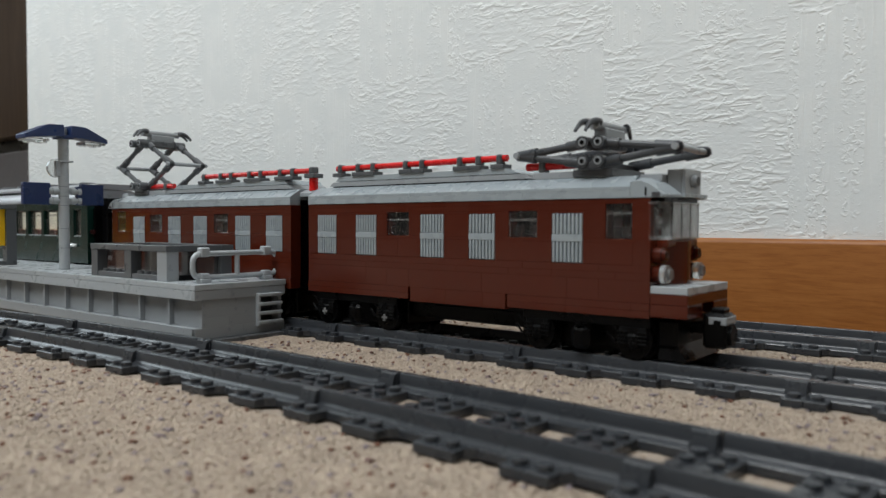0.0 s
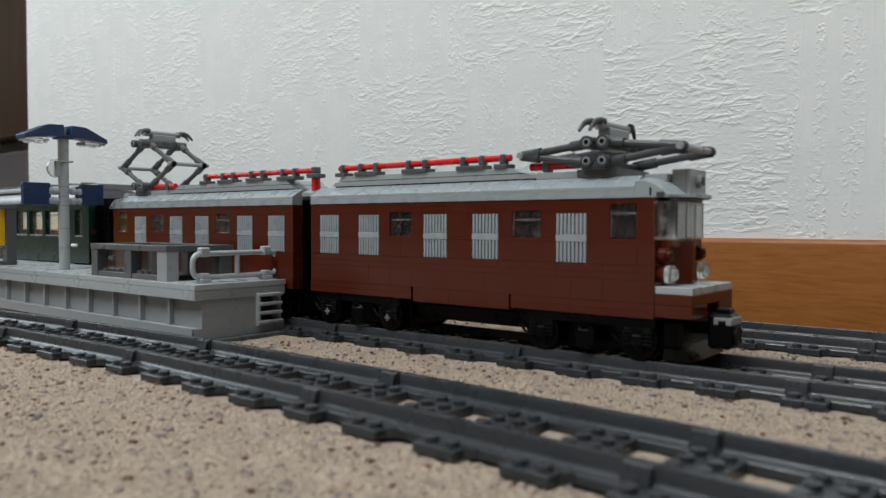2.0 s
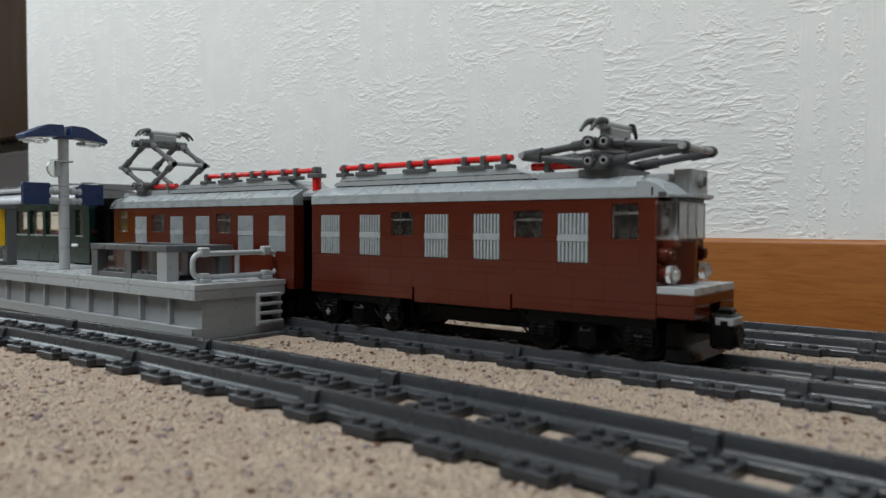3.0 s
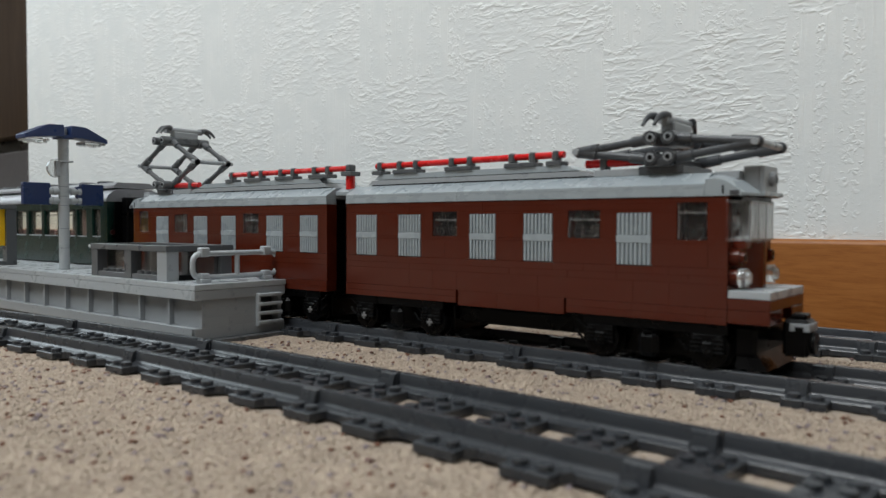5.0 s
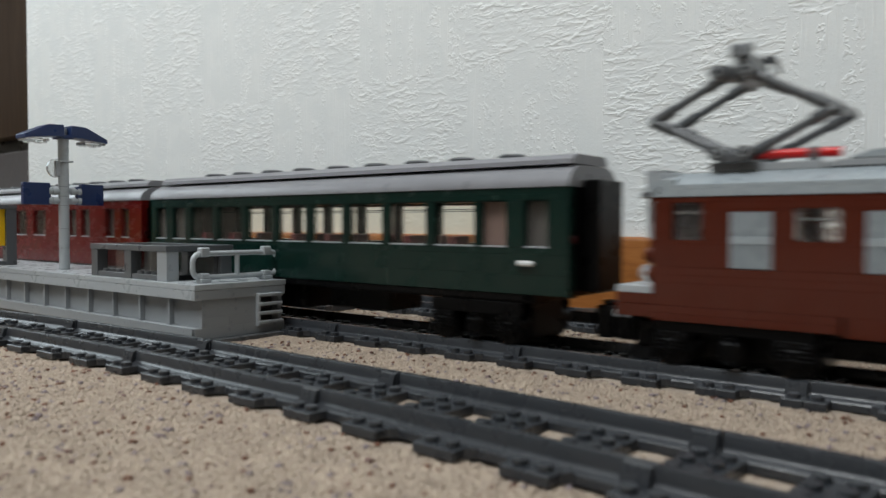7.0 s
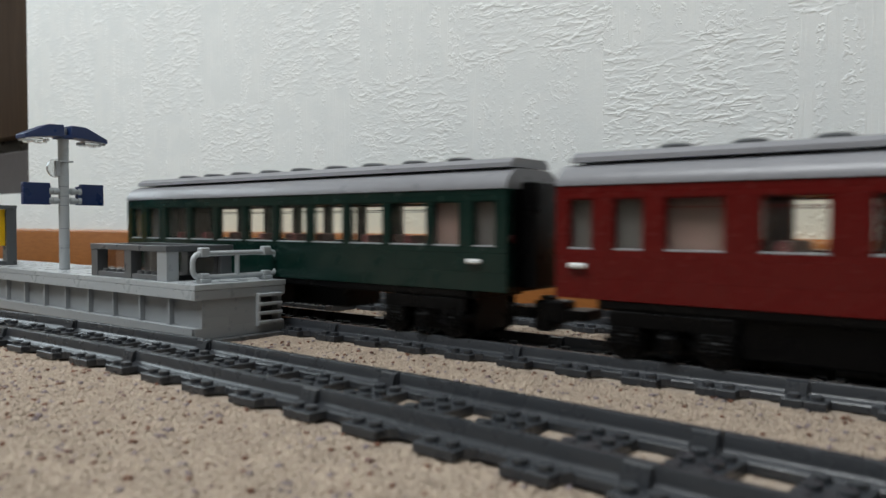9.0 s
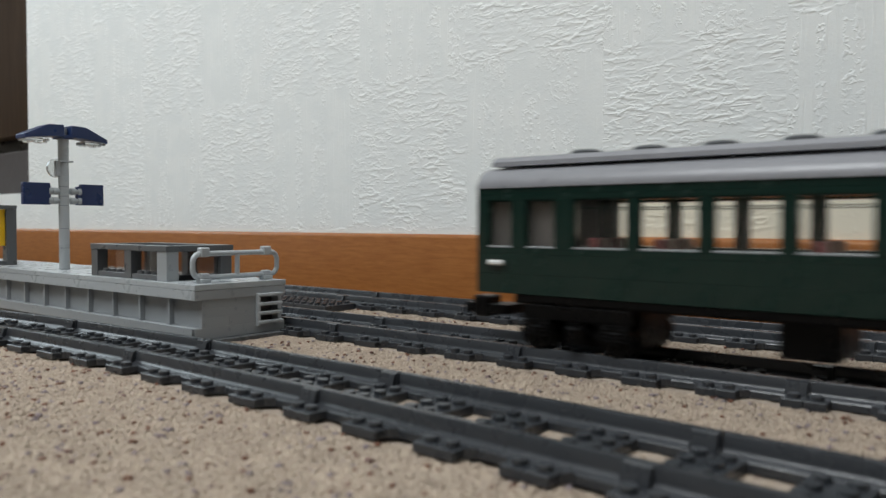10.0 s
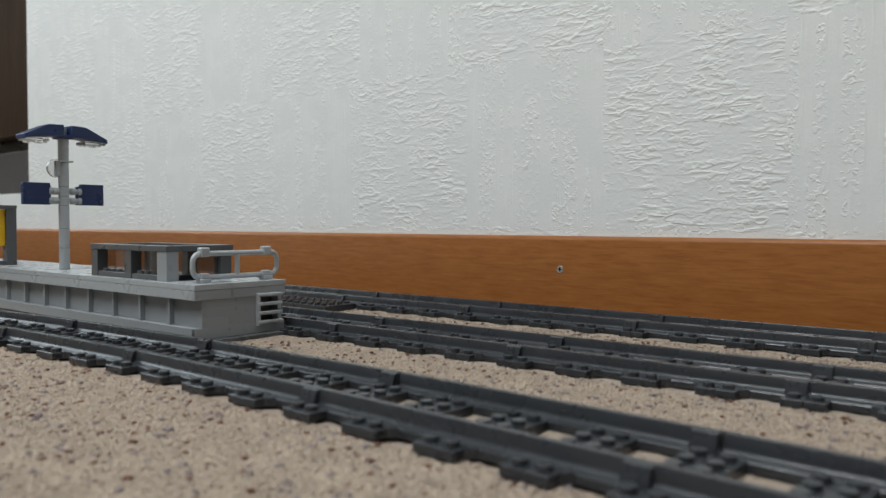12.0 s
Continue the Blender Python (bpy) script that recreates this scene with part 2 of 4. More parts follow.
def thing(name, at=(0, 0, 0), label="", category="", group="", kind=""):
    ob = new(name)
    ob.empty_display_size = 0.01
    ob.location = Vector(at) * MM
    return tagged(ob, label, category, group, kind)


def part(name, bm, material, parent=None, label="", mirror=1):
    """Links a bmesh (mm, in the thing's space) as one mesh object under a thing or a part."""
    if mirror < 0:
        bmesh.ops.scale(bm, vec=(-1, 1, 1), verts=bm.verts)
    ob = new(name, finish(name, bm, material))
    ob.parent = parent
    return tagged(ob, label)


def bx(bm, x0, x1, y0, y1, z0, z1, b=0.2):
    """A box with chamfered edges, added to bm."""
    t = bmesh.new()
    bmesh.ops.create_cube(t, size=1)
    bmesh.ops.scale(t, vec=(abs(x1 - x0), abs(y1 - y0), abs(z1 - z0)), verts=t.verts)
    bmesh.ops.translate(t, vec=((x0 + x1) / 2, (y0 + y1) / 2, (z0 + z1) / 2), verts=t.verts)
    if b:
        bmesh.ops.bevel(t, geom=t.edges[:], offset=b, segments=1, affect="EDGES")
    me = bpy.data.meshes.new("tmp")
    t.to_mesh(me)
    t.free()
    bm.from_mesh(me)
    bpy.data.meshes.remove(me)
    return bm


def rod(bm, a, b, r, seg=12, r2=None):
    a, b = Vector(a), Vector(b)
    q = (b - a).to_track_quat("Z", "Y").to_matrix().to_4x4()
    bmesh.ops.create_cone(bm, cap_ends=True, segments=seg, radius1=r, radius2=r if r2 is None else r2,
                          depth=(b - a).length, matrix=Matrix.Translation((a + b) / 2) @ q)
    return bm


def ball(bm, c, r, seg=10):
    bmesh.ops.create_uvsphere(bm, u_segments=seg, v_segments=seg // 2 + 1, radius=r, matrix=Matrix.Translation(c))
    return bm


def studs(bm, xs, ys, z, seg=14):
    for x in xs:
        for y in ys:
            rod(bm, (x, y, z - 0.1), (x, y, z + 1.6), 2.4, seg)
            rod(bm, (x, y, z + 1.6), (x, y, z + 1.75), 2.4, seg, 2.2)
    return bm


def prism(bm, profile, x0, x1, inset0=0.0, inset1=0.0):
    """A (y, z) outline drawn out along x; the ends may lean by an inset that grows with height."""
    zs = [z for _, z in profile]
    lo, hi = min(zs), max(zs)

    def lean(z):
        return (z - lo) / (hi - lo)
    a = [bm.verts.new((x0 + inset0 * lean(z), y, z)) for y, z in profile]
    c = [bm.verts.new((x1 - inset1 * lean(z), y, z)) for y, z in profile]
    n = len(profile)
    for i in range(n):
        j = (i + 1) % n
        bm.faces.new((a[i], a[j], c[j], c[i]))
    bm.faces.new(a[::-1])
    bm.faces.new(c)
    return bm


def sweep(bm, pts, r, seg=10, taper=0.0):
    """A round tube along a path, thinner towards its end by the taper."""
    pts = [Vector(p) for p in pts]
    rings = []
    up = Vector((0, 0, 1))
    for i, p in enumerate(pts):
        d = (pts[min(i + 1, len(pts) - 1)] - pts[max(i - 1, 0)]).normalized()
        s = d.cross(up)
        s = s.normalized() if s.length > 1e-3 else Vector((1, 0, 0))
        u = s.cross(d).normalized()
        rings.append([bm.verts.new(p + r * (1 - taper * i / (len(pts) - 1)) * (math.cos(2 * math.pi * k / seg) * s + math.sin(2 * math.pi * k / seg) * u))
                      for k in range(seg)])
        up = u
    for a, b in zip(rings, rings[1:]):
        for k in range(seg):
            bm.faces.new((a[k], a[(k + 1) % seg], b[(k + 1) % seg], b[k]))
    bm.faces.new(rings[0][::-1])
    bm.faces.new(rings[-1])
    return bm


BRICK_MESHES = {}


def brick(parent, x0, x1, y0, y1, z0, z1, material, name="brick", bevel=0.07):
    """A plain moulded brick of its own; bricks alike share one mesh."""
    dx, dy, dz = (round(v, 2) for v in (x1 - x0, y1 - y0, z1 - z0))
    key = (dx, dy, dz, material.name, bevel)
    if key not in BRICK_MESHES:
        BRICK_MESHES[key] = finish(name, bx(bmesh.new(), 0.012, dx - 0.012, 0, dy, 0.008, dz - 0.008, bevel), material)
    ob = new(name, BRICK_MESHES[key])
    ob.parent = parent
    ob.location = Vector((x0, y0, z0)) * MM
    return ob


# ---- the room ----
def slab(name, x0, x1, y0, y1, z0, z1, material):
    bm = bx(bmesh.new(), x0, x1, y0, y1, z0, z1, 0)
    return tagged(part(name, bm, material), kind="structure")


XW, XE, YS, YN, ZT = -2400, 3400, -2600, 305, 2400
NX0, NX1, NZ0, NZ1 = -1700, -757, 113, 1500

# north wall with the niche opening, made of pieces round it
slab("wall_north", NX1, XE, YN, YN + 160, -20, ZT, PLASTER)
slab("wall_north_below_niche", NX0, NX1, YN, YN + 160, -20, NZ0, PLASTER)
slab("wall_north_above_niche", NX0, NX1, YN, YN + 160, NZ1, ZT, PLASTER)
slab("wall_north_beyond_niche", XW, NX0, YN, YN + 160, -20, ZT, PLASTER)
# Unseen south, east and west walls, toned to hold back bounced light.
slab("wall_south", XW, XE, YS - 120, YS, -20, ZT, DIM)
slab("wall_east", XE, XE + 120, YS, YN, -20, ZT, DIM)
slab("wall_west_below_window", XW - 120, XW, YS, YN, -20, 650, BEIGE)
slab("wall_west_above_window", XW - 120, XW, YS, YN, 1900, ZT, BEIGE)
slab("wall_west_beside_window", XW - 120, XW, YS, -1300, 650, 1900, BEIGE)
slab("wall_west_by_corner", XW - 120, XW, 255, YN, 650, 1900, BEIGE)
slab("ceiling", XW, XE, YS, YN, ZT, ZT + 100, PAINT)


def niche_cupboard():
    t = thing("niche_cupboard", (0, 0, NZ0), "dark brown wooden cupboard front set in the wall niche", "cupboard")
    part("back_panel", bx(bmesh.new(), NX0, NX1, YN + 120, YN + 159, 2, NZ1 - NZ0, 1), DARKWOOD, t)
    part("side_panel", bx(bmesh.new(), NX1 - 16, NX1 - 1, YN + 6, YN + 120, 2, NZ1 - NZ0, 1), DARKWOOD, t)
    part("upper_door", bx(bmesh.new(), NX0, NX1 - 18, YN + 70, YN + 90, 105, NZ1 - NZ0, 3), DARKWOOD, t)
    part("lower_door", bx(bmesh.new(), NX0, NX1 - 18, YN + 78, YN + 96, 4, 82, 3), GREYDOOR, t, "grey lower door")
    part("rail", bx(bmesh.new(), NX0, NX1 - 18, YN + 90, YN + 110, 80, 108, 1), BLACK, t, "black gap strip")
    return t


niche_cupboard()


def skirting():
    bm = bmesh.new()
    prism(bm, [(YN - 0.2, -10), (299, -10), (299, 55.4), (299.3, 56.4), (300.2, 57.9), (301.6, 58.8), (YN - 0.2, 58.8)], XW, XE)
    s = tagged(part("baseboard", bm, SKIRTING), kind="structure")
    return s


skirting()


def skirting_screw(x, z):
    t = thing("skirting_screw", (x, 299, z), "small steel screw head in the wooden skirting board", "screw")
    bm = rod(bmesh.new(), (0, 0.6, 0), (0, -0.5, 0), 3.2, 20, 2.6)
    part("head", bm, STEEL, t)
    # The head is uncut; a black cross gives the slot's shade.
    bm = bx(bmesh.new(), -1.8, 1.8, -0.75, -0.4, -0.4, 0.4, 0)
    bx(bm, -0.4, 0.4, -0.76, -0.4, -1.8, 1.8, 0)
    part("slot", bm, BLACK, t, "black cross for the shade in the slot")
    return t


skirting_screw(164.8, 33.8)


def ceiling_lamp():
    t = thing("ceiling_lamp", (100, -1150, 2300), "flat white rectangular ceiling lamp", "lamp")
    bm = bmesh.new()
    for a in ((-780, 780, -630, -605), (-780, 780, 605, 630), (-780, -755, -605, 605), (755, 780, -605, 605)):
        bx(bm, *a, -20, 100, 2)
    part("frame", bm, PAINT, t)
    return t


ceiling_lamp()


def window_west():
    w = tagged(thing("window_1"), kind="structure")
    bm = bmesh.new()
    for a in ((-1300, -1240, 650, 1900), (195, 255, 650, 1900), (-1240, 195, 650, 710), (-1240, 195, 1840, 1900), (-545, -500, 710, 1840)):
        bx(bm, XW - 90, XW - 40, a[0], a[1], a[2], a[3], 3)
    part("window_frame", bm, PAINT, w)
    return w


window_west()


# ---- ground ----
def lie(x, y):
    """Height of the carpet's backing, mm: a little higher between the tracks, pressed down under them."""
    v = Vector((x, y, 0))
    z = 0.5 * noise.noise(v * 0.02) + 0.45 * noise.noise(v * 0.13) + 0.4 * noise.noise(v * 0.45)
    return min(z + (-0.6 if y > 20 else -1.1 if y < -20 else -0.5), 2.4)


def ground():
    """Uneven carpet; finer steps where the camera is near."""
    def axis(edges):
        out = []
        for a, b, step in edges:
            out += list(np.arange(a, b, step))
        return np.array(out + [edges[-1][1]])
    xs = axis([(XW, -500, 100.0), (-500, 0, 8.0), (0, 460, 2.5), (460, 700, 8.0), (700, XE, 100.0)])
    ys = axis([(YS, -200, 100.0), (-200, -130, 8.0), (-130, 300, 2.5), (300, 330, 10.0)])
    X, Y = np.meshgrid(xs, ys)
    Z = np.zeros_like(X)
    for i in range(X.shape[0]):
        for j in range(X.shape[1]):
            if -500 <= X[i, j] <= 700 and Y[i, j] > -200:
                Z[i, j] = lie(X[i, j], Y[i, j])
    verts = np.stack([X, Y, Z], -1).reshape(-1, 3) * MM
    n, w = X.shape
    idx = np.arange(n * w).reshape(n, w)
    faces = np.stack([idx[:-1, :-1], idx[:-1, 1:], idx[1:, 1:], idx[1:, :-1]], -1).reshape(-1, 4)
    me = bpy.data.meshes.new("ground")
    me.from_pydata(verts.tolist(), [], faces.tolist())
    me.materials.append(CARPET)
    me.shade_smooth()
    return tagged(new("ground", me), "speckled tan carpet", kind="structure")


ground()


def carpet_tufts():
    """The carpet's pile: thousands of small uneven tufts."""
    rng = np.random.default_rng(5)
    shape = np.array([(1, 0, 0), (-1, 0, 0), (0, 1, 0), (0, -1, 0), (0, 0, 1), (0, 0, -1)], float)
    tris = np.array([(0, 2, 4), (2, 1, 4), (1, 3, 4), (3, 0, 4), (2, 0, 5), (1, 2, 5), (3, 1, 5), (0, 3, 5)])
    verts, faces = [], []
    k = 0

    def strew(count, x0, x1, y0, y1, lo, hi, free, up=0.35):
        nonlocal k, verts, faces
        at = rng.uniform((x0, y0), (x1, y1), (count, 2))
        at = at[[bool(free(x, y)) for x, y in at]]
        n = len(at)
        z = np.array([lie(x, y) for x, y in at])
        r = rng.uniform(lo, hi, n)
        q, _ = np.linalg.qr(rng.normal(size=(n, 3, 3)))
        p = (shape * rng.uniform(0.6, 1.4, (n, 6, 1)) * r[:, None, None]) @ q
        p = p * (1, 1, 0.7) + np.stack([at[:, 0], at[:, 1], z + r * up], -1)[:, None, :]
        verts += (p.reshape(-1, 3) * MM).tolist()
        faces += (tris[None] + (k + 6 * np.arange(n))[:, None, None]).reshape(-1, 3).tolist()
        k += 6 * n
    strew(130000, -150, 470, -145, -30, 0.55, 1.25, lambda x, y: y > -0.39 * x - 36, 0.1)
    strew(52000, 60, 460, 32, 95, 0.5, 1.0, lambda x, y: True, 0.3)
    strew(26000, 0, 460, 160, 222, 0.5, 1.0, lambda x, y: True)
    strew(2500, -30, 460, 288, 298, 0.8, 1.4, lambda x, y: True)
    strew(7000, 120, 460, -18, 16, 0.6, 1.1, lambda x, y: True, -0.3)
    def lay(name, material, label):
        me = bpy.data.meshes.new(name)
        me.from_pydata(verts, [], faces)
        me.materials.append(material)
        me.shade_smooth()
        return tagged(new(name, me), label, "carpet", kind="stuff")
    lay("carpet_pile", PILE, "tan carpet pile made of small curled tufts")
    verts, faces, k = [], [], 0
    strew(1500, -150, 470, -145, -30, 0.9, 1.7, lambda x, y: y > -0.39 * x - 36, 0.3)
    strew(420, 60, 460, 32, 94, 0.8, 1.4, lambda x, y: True, 0.6)
    strew(120, 0, 460, 160, 224, 1.0, 1.6, lambda x, y: True, 0.7)
    lay("carpet_flecks", FLECKS, "brown and mauve flecks scattered in the carpet pile")


carpet_tufts()


# ---- the track ----
def track_section():
    """One straight piece, 128 mm long: two rails, three whole sleepers, a half one at each end."""
    t = thing("track_section", (0, 0, 0), "dark grey plastic toy track section with studded sleepers on carpet", "track", "straight track sections")

    def tie(x0, x1, name):
        bm = bmesh.new()
        bx(bm, x0, x1, -15.2, 15.2, 0, 3.2, 0.25)
        for q in (-1, 1):
            y0, y1 = sorted((24.4 * q, 32.4 * q))
            bx(bm, x0, x1, y0, y1, 0, 3.2, 0.25)
            if x1 - x0 > 10:
                for e, c in ((x0, -1), (x1, 1)):
                    v = [(e - 0.1 * c, 24.6 * q), (e + 3.2 * c, 24.6 * q), (e - 0.1 * c, 27.8 * q)]
                    lo = [bm.verts.new((x, y, 0.02)) for x, y in v]
                    hi = [bm.verts.new((x, y, 3.1)) for x, y in v]
                    for k in range(3):
                        bm.faces.new((lo[k], lo[(k + 1) % 3], hi[(k + 1) % 3], hi[k]))
                    bm.faces.new(lo)
                    bm.faces.new(hi[::-1])
        cs = (x0 + 4, x1 - 4) if x1 - x0 > 10 else ((x0 + x1) / 2,)
        studs(bm, cs, (-28.2, -12, -4, 4, 12, 28.2), 3.2, 14)
        return part(name, bm, RAIL, t)

    for c in (32, 64, 96):
        tie(c - 8, c + 8, "sleeper")
    tie(0.06, 7.95, "half_sleeper")
    tie(120.05, 127.94, "half_sleeper")
    for q in (-20, 20):
        bm = bmesh.new()
        half = [(-4.9, 0.1), (-4.9, 2.6), (-4.6, 3.0), (-3.6, 3.3), (-2.5, 3.75), (-1.95, 4.3), (-1.7, 5.2), (-1.6, 8.2), (-1.2, 8.85)]
        prof = half + [(-y, z) for y, z in half[::-1]]
        prism(bm, [(q + y, z) for y, z in prof], 0.12, 127.88)
        rail = part("rail", bm, RAIL, t)
        bm = bmesh.new()
        prism(bm, [(q - 4.5, 3.2), (q - 4.3, 4.1), (q - 2.9, 8.2), (q - 1.4, 8.75), (q + 1.4, 8.75), (q + 2.9, 8.2), (q + 4.3, 4.1), (q + 4.5, 3.2)], 119.4, 127.3)
        part("joint_clip", bm, RAIL, rail)
    return t


def lay_track():
    first = track_section()
    rows = [(128.0 * i + 1.5, 127.6, 0.0) for i in range(-11, 22)] + [(128.0 * i + 2.0, 255.0, 0.0) for i in range(-8, 7)]
    # the near track lies in a slight bend
    ends = [(-768, -130), (-640, -98), (-512, -70), (-384, -46), (-256, -27), (-128, -13.5), (0, -3.0), (128, 2.6), (256, 0.6), (384, -5.6),
            (512, -14.0), (640, -25)]
    for (x0, y0), (x1, y1) in zip(ends, ends[1:]):
        rows.append((x0, y0, math.degrees(math.atan2(y1 - y0, x1 - x0))))
    first.location = Vector((rows[0][0], rows[0][1], 0)) * MM
    for x, y, turn in rows[1:]:
        copy_thing(first, pose(x * MM, y * MM, 0, 0, 0, turn))


lay_track()


def studded_plate():
    t = thing("studded_plate", (0, 0, 0), "dark grey studded plate lying between the two far tracks", "plate")
    bm = bx(bmesh.new(), -64, 26, 190, 222, 0.6, 5.0, 0.2)
    studs(bm, [-60 + 8 * i for i in range(11)], (194, 202, 210, 218), 5.0, 10)
    part("plate", bm, RAIL, t)


studded_plate()


# ---- the platform ----
PX0, PX1, PY0, PY1 = -618, 86, 39.5, 101.5


def platform():
    t = thing("station_platform", (0, 0, 0), "light grey brick-built station platform beside the tracks", "platform")
    part("baseplate", bx(bmesh.new(), PX0, PX1 + 7.0, PY0 + 1.0, PY1 + 4, 0.0, 2.3, 0.2), DARK, t, "dark grey base plate")
    part("core", bx(bmesh.new(), PX0, PX1 - 9, PY0 + 7, PY1 - 9, 3.0, 24.0, 0), MID, t)
    for x in np.arange(PX1 - 64 * 11, PX1, 64):
        x -= 0.1
        brick(t, x, x + 64, PY0 - 0.5, PY0 + 12, 2.4, 8.6, MID, "base_brick")
        brick(t, x, x + 64, PY0 - 0.6, PY0 + 20, 24.4, 29.75, LIGHT, "edge_plate")
        brick(t, x, x + 64, PY0 - 0.6, PY0 + 16, 30.0, 33.0, LIGHT, "edge_tile")
        brick(t, x, x + 64, PY0 + 16, PY1 + 1, 29.8, 32.9, LIGHT, "deck_tile")
    for i in range(22):
        x = PX1 - 29.2 - 32 * i
        brick(t, x - 1.1, x + 1.1, PY0 + 1.4, PY0 + 8, 8.8, 24.4, MID, "rib")
        brick(t, x - 0.9 - 30, x - 1.1, PY0 + 4.4, PY0 + 8, 8.8, 24.4, MID, "panel")
    brick(t, PX1 - 28.1, PX1 - 2.6, PY0 + 4.4, PY0 + 8, 8.8, 24.4, MID, "panel")
    # end wall bricks
    rows = [(2.4, 8.6, (-0.5, 32, 62)), (8.6, 14.0, (4.0, 22, 43)), (14.0, 19.2, (4.0, 32, 43)), (19.2, 24.4, (4.0, 43)), (24.4, 29.75, (0, 24, 62))]
    for z0, z1, cuts in rows:
        for a, b in zip(cuts, cuts[1:]):
            brick(t, PX1 - 2.5, PX1 + (0.9 if z0 > 24 else 0.2), PY0 + (a if z0 < 24 else a - 0.9), PY0 + b, z0, z1, MID, "end_brick")
    brick(t, PX1 + 0.1, PX1 + 1.0, PY0 - 0.9, PY0 + 62.6, 30.0, 33.1, LIGHT, "edge_tile")
    # recess, its shade put into a dark grey back, and ladder in the end wall
    part("recess", bx(bmesh.new(), PX1 - 9, PX1 - 6, PY0 + 43, PY0 + 62, 8.8, 24.4, 0), DARK, t, "dark grey panel for the shade behind the ladder")
    lad = part("ladder", bx(bx(bmesh.new(), PX1 - 0.5, PX1 + 2.6, PY0 + 40.5, PY0 + 42.6, 6.5, 26.0, 0.3),
                            PX1 - 6, PX1 + 0.2, PY0 + 57, PY0 + 60, 8.8, 26.0, 0.3), LIGHT, t)
    for z in (7.6, 13.0, 18.4, 23.8):
        part("rung", bx(bmesh.new(), PX1 - 0.5, PX1 + 3.2, PY0 + 41, PY0 + 58.6, z, z + 2.0, 0.4), LIGHT, lad)
    return t


platform()


def parapet():
    """The stairwell parapet: a low frame of dark pillars with a bar round the top."""
    t = thing("stair_parapet", (0, 0, 33), "dark grey open parapet frame around the platform stairwell", "parapet")
    for x0, x1 in ((-40, -32), (2, 10)):
        part("pillar", bx(bmesh.new(), x0, x1, 44, 52, 0, 17.4, 0.2), DARK, t)
    part("pillar", bx(bmesh.new(), 39.5, 50, 44, 52, 0, 17.4, 0.2), MID, t, "lighter grey corner pillar")
    for x0, x1 in ((41, 49), (-40, -32), (5, 12)):
        part("pillar", bx(bmesh.new(), x0, x1, 82, 90, 0, 17.4, 0.2), DARK, t)
    part("top_bar", bx(bmesh.new(), -40.5, 50.4, 43.6, 52, 17.4, 20.9, 0.2), DARK, t)
    part("top_bar", bx(bmesh.new(), -40.5, 50.4, 82, 90.4, 17.4, 20.9, 0.2), DARK, t)
    part("top_bar", bx(bmesh.new(), 42, 50.4, 52.1, 81.9, 17.4, 20.9, 0.2), DARK, t)
    part("top_bar", bx(bmesh.new(), -40.5, -32, 52.1, 81.9, 17.4, 20.9, 0.2), DARK, t)
    for x0, x1 in ((-31.9, 1.9), (10.1, 39.4)):
        part("floor_strip", studs(bx(bmesh.new(), x0, x1, 44.4, 51.6, 0, 3.2, 0.2), np.arange(x0 + 5, x1 - 3, 8.0), (48,), 3.2), DARK, t)
    part("floor_strip", bx(bmesh.new(), 42.5, 49, 52.1, 81.9, 0, 3.2, 0.2), BLACK, t)
    for x0, x1, y0, y1 in ((-31.8, 1.8, 50.2, 51.4), (10.2, 39.3, 50.2, 51.4), (45.4, 46.6, 52.2, 81.8), (12.2, 40.8, 85.4, 86.6)):
        p = part("smoked_panel", bx(bmesh.new(), x0, x1, y0, y1, 3.4, 17.3, 0.2), SMOKED, t, "smoky clear panel")
        p.visible_shadow = False
    return t


parapet()


def guard_rail():
    t = thing("guard_rail", (74, 0, 33), "light grey tubular guard rail clipped to the platform end", "railing")
    y0, y1, z0, z1, r = 45.8, 105.6, 3.1, 16.8, 5.0
    pts = []
    for cy, cz, a0 in ((y1 - r, z1 - r, 0), (y0 + r, z1 - r, 90), (y0 + r, z0 + r, 180), (y1 - r, z0 + r, 270)):
        for k in range(7):
            a = radians(a0 + 15 * k)
            pts.append((0, cy + r * math.cos(a), cz + r * math.sin(a)))
    loop = part("tube_loop", sweep(bmesh.new(), pts + [pts[0]], 1.6), LIGHT, t)
    part("post", rod(bmesh.new(), (0, 76, z0), (0, 76, z1), 1.5), LIGHT, t)
    for y in (53, 97):
        part("clip", bx(bx(bmesh.new(), -2.6, 2.6, y - 3.6, y + 3.6, 0, 2.4, 0.3), -2.2, 2.2, y - 2.8, y + 2.8, 2.2, 5.6, 0.6), LIGHT, t)
        part("clip", bx(bmesh.new(), -2.3, 2.3, y - 2.9, y + 2.9, 14.9, 20.4, 0.6), LIGHT, t)
    return t


guard_rail()


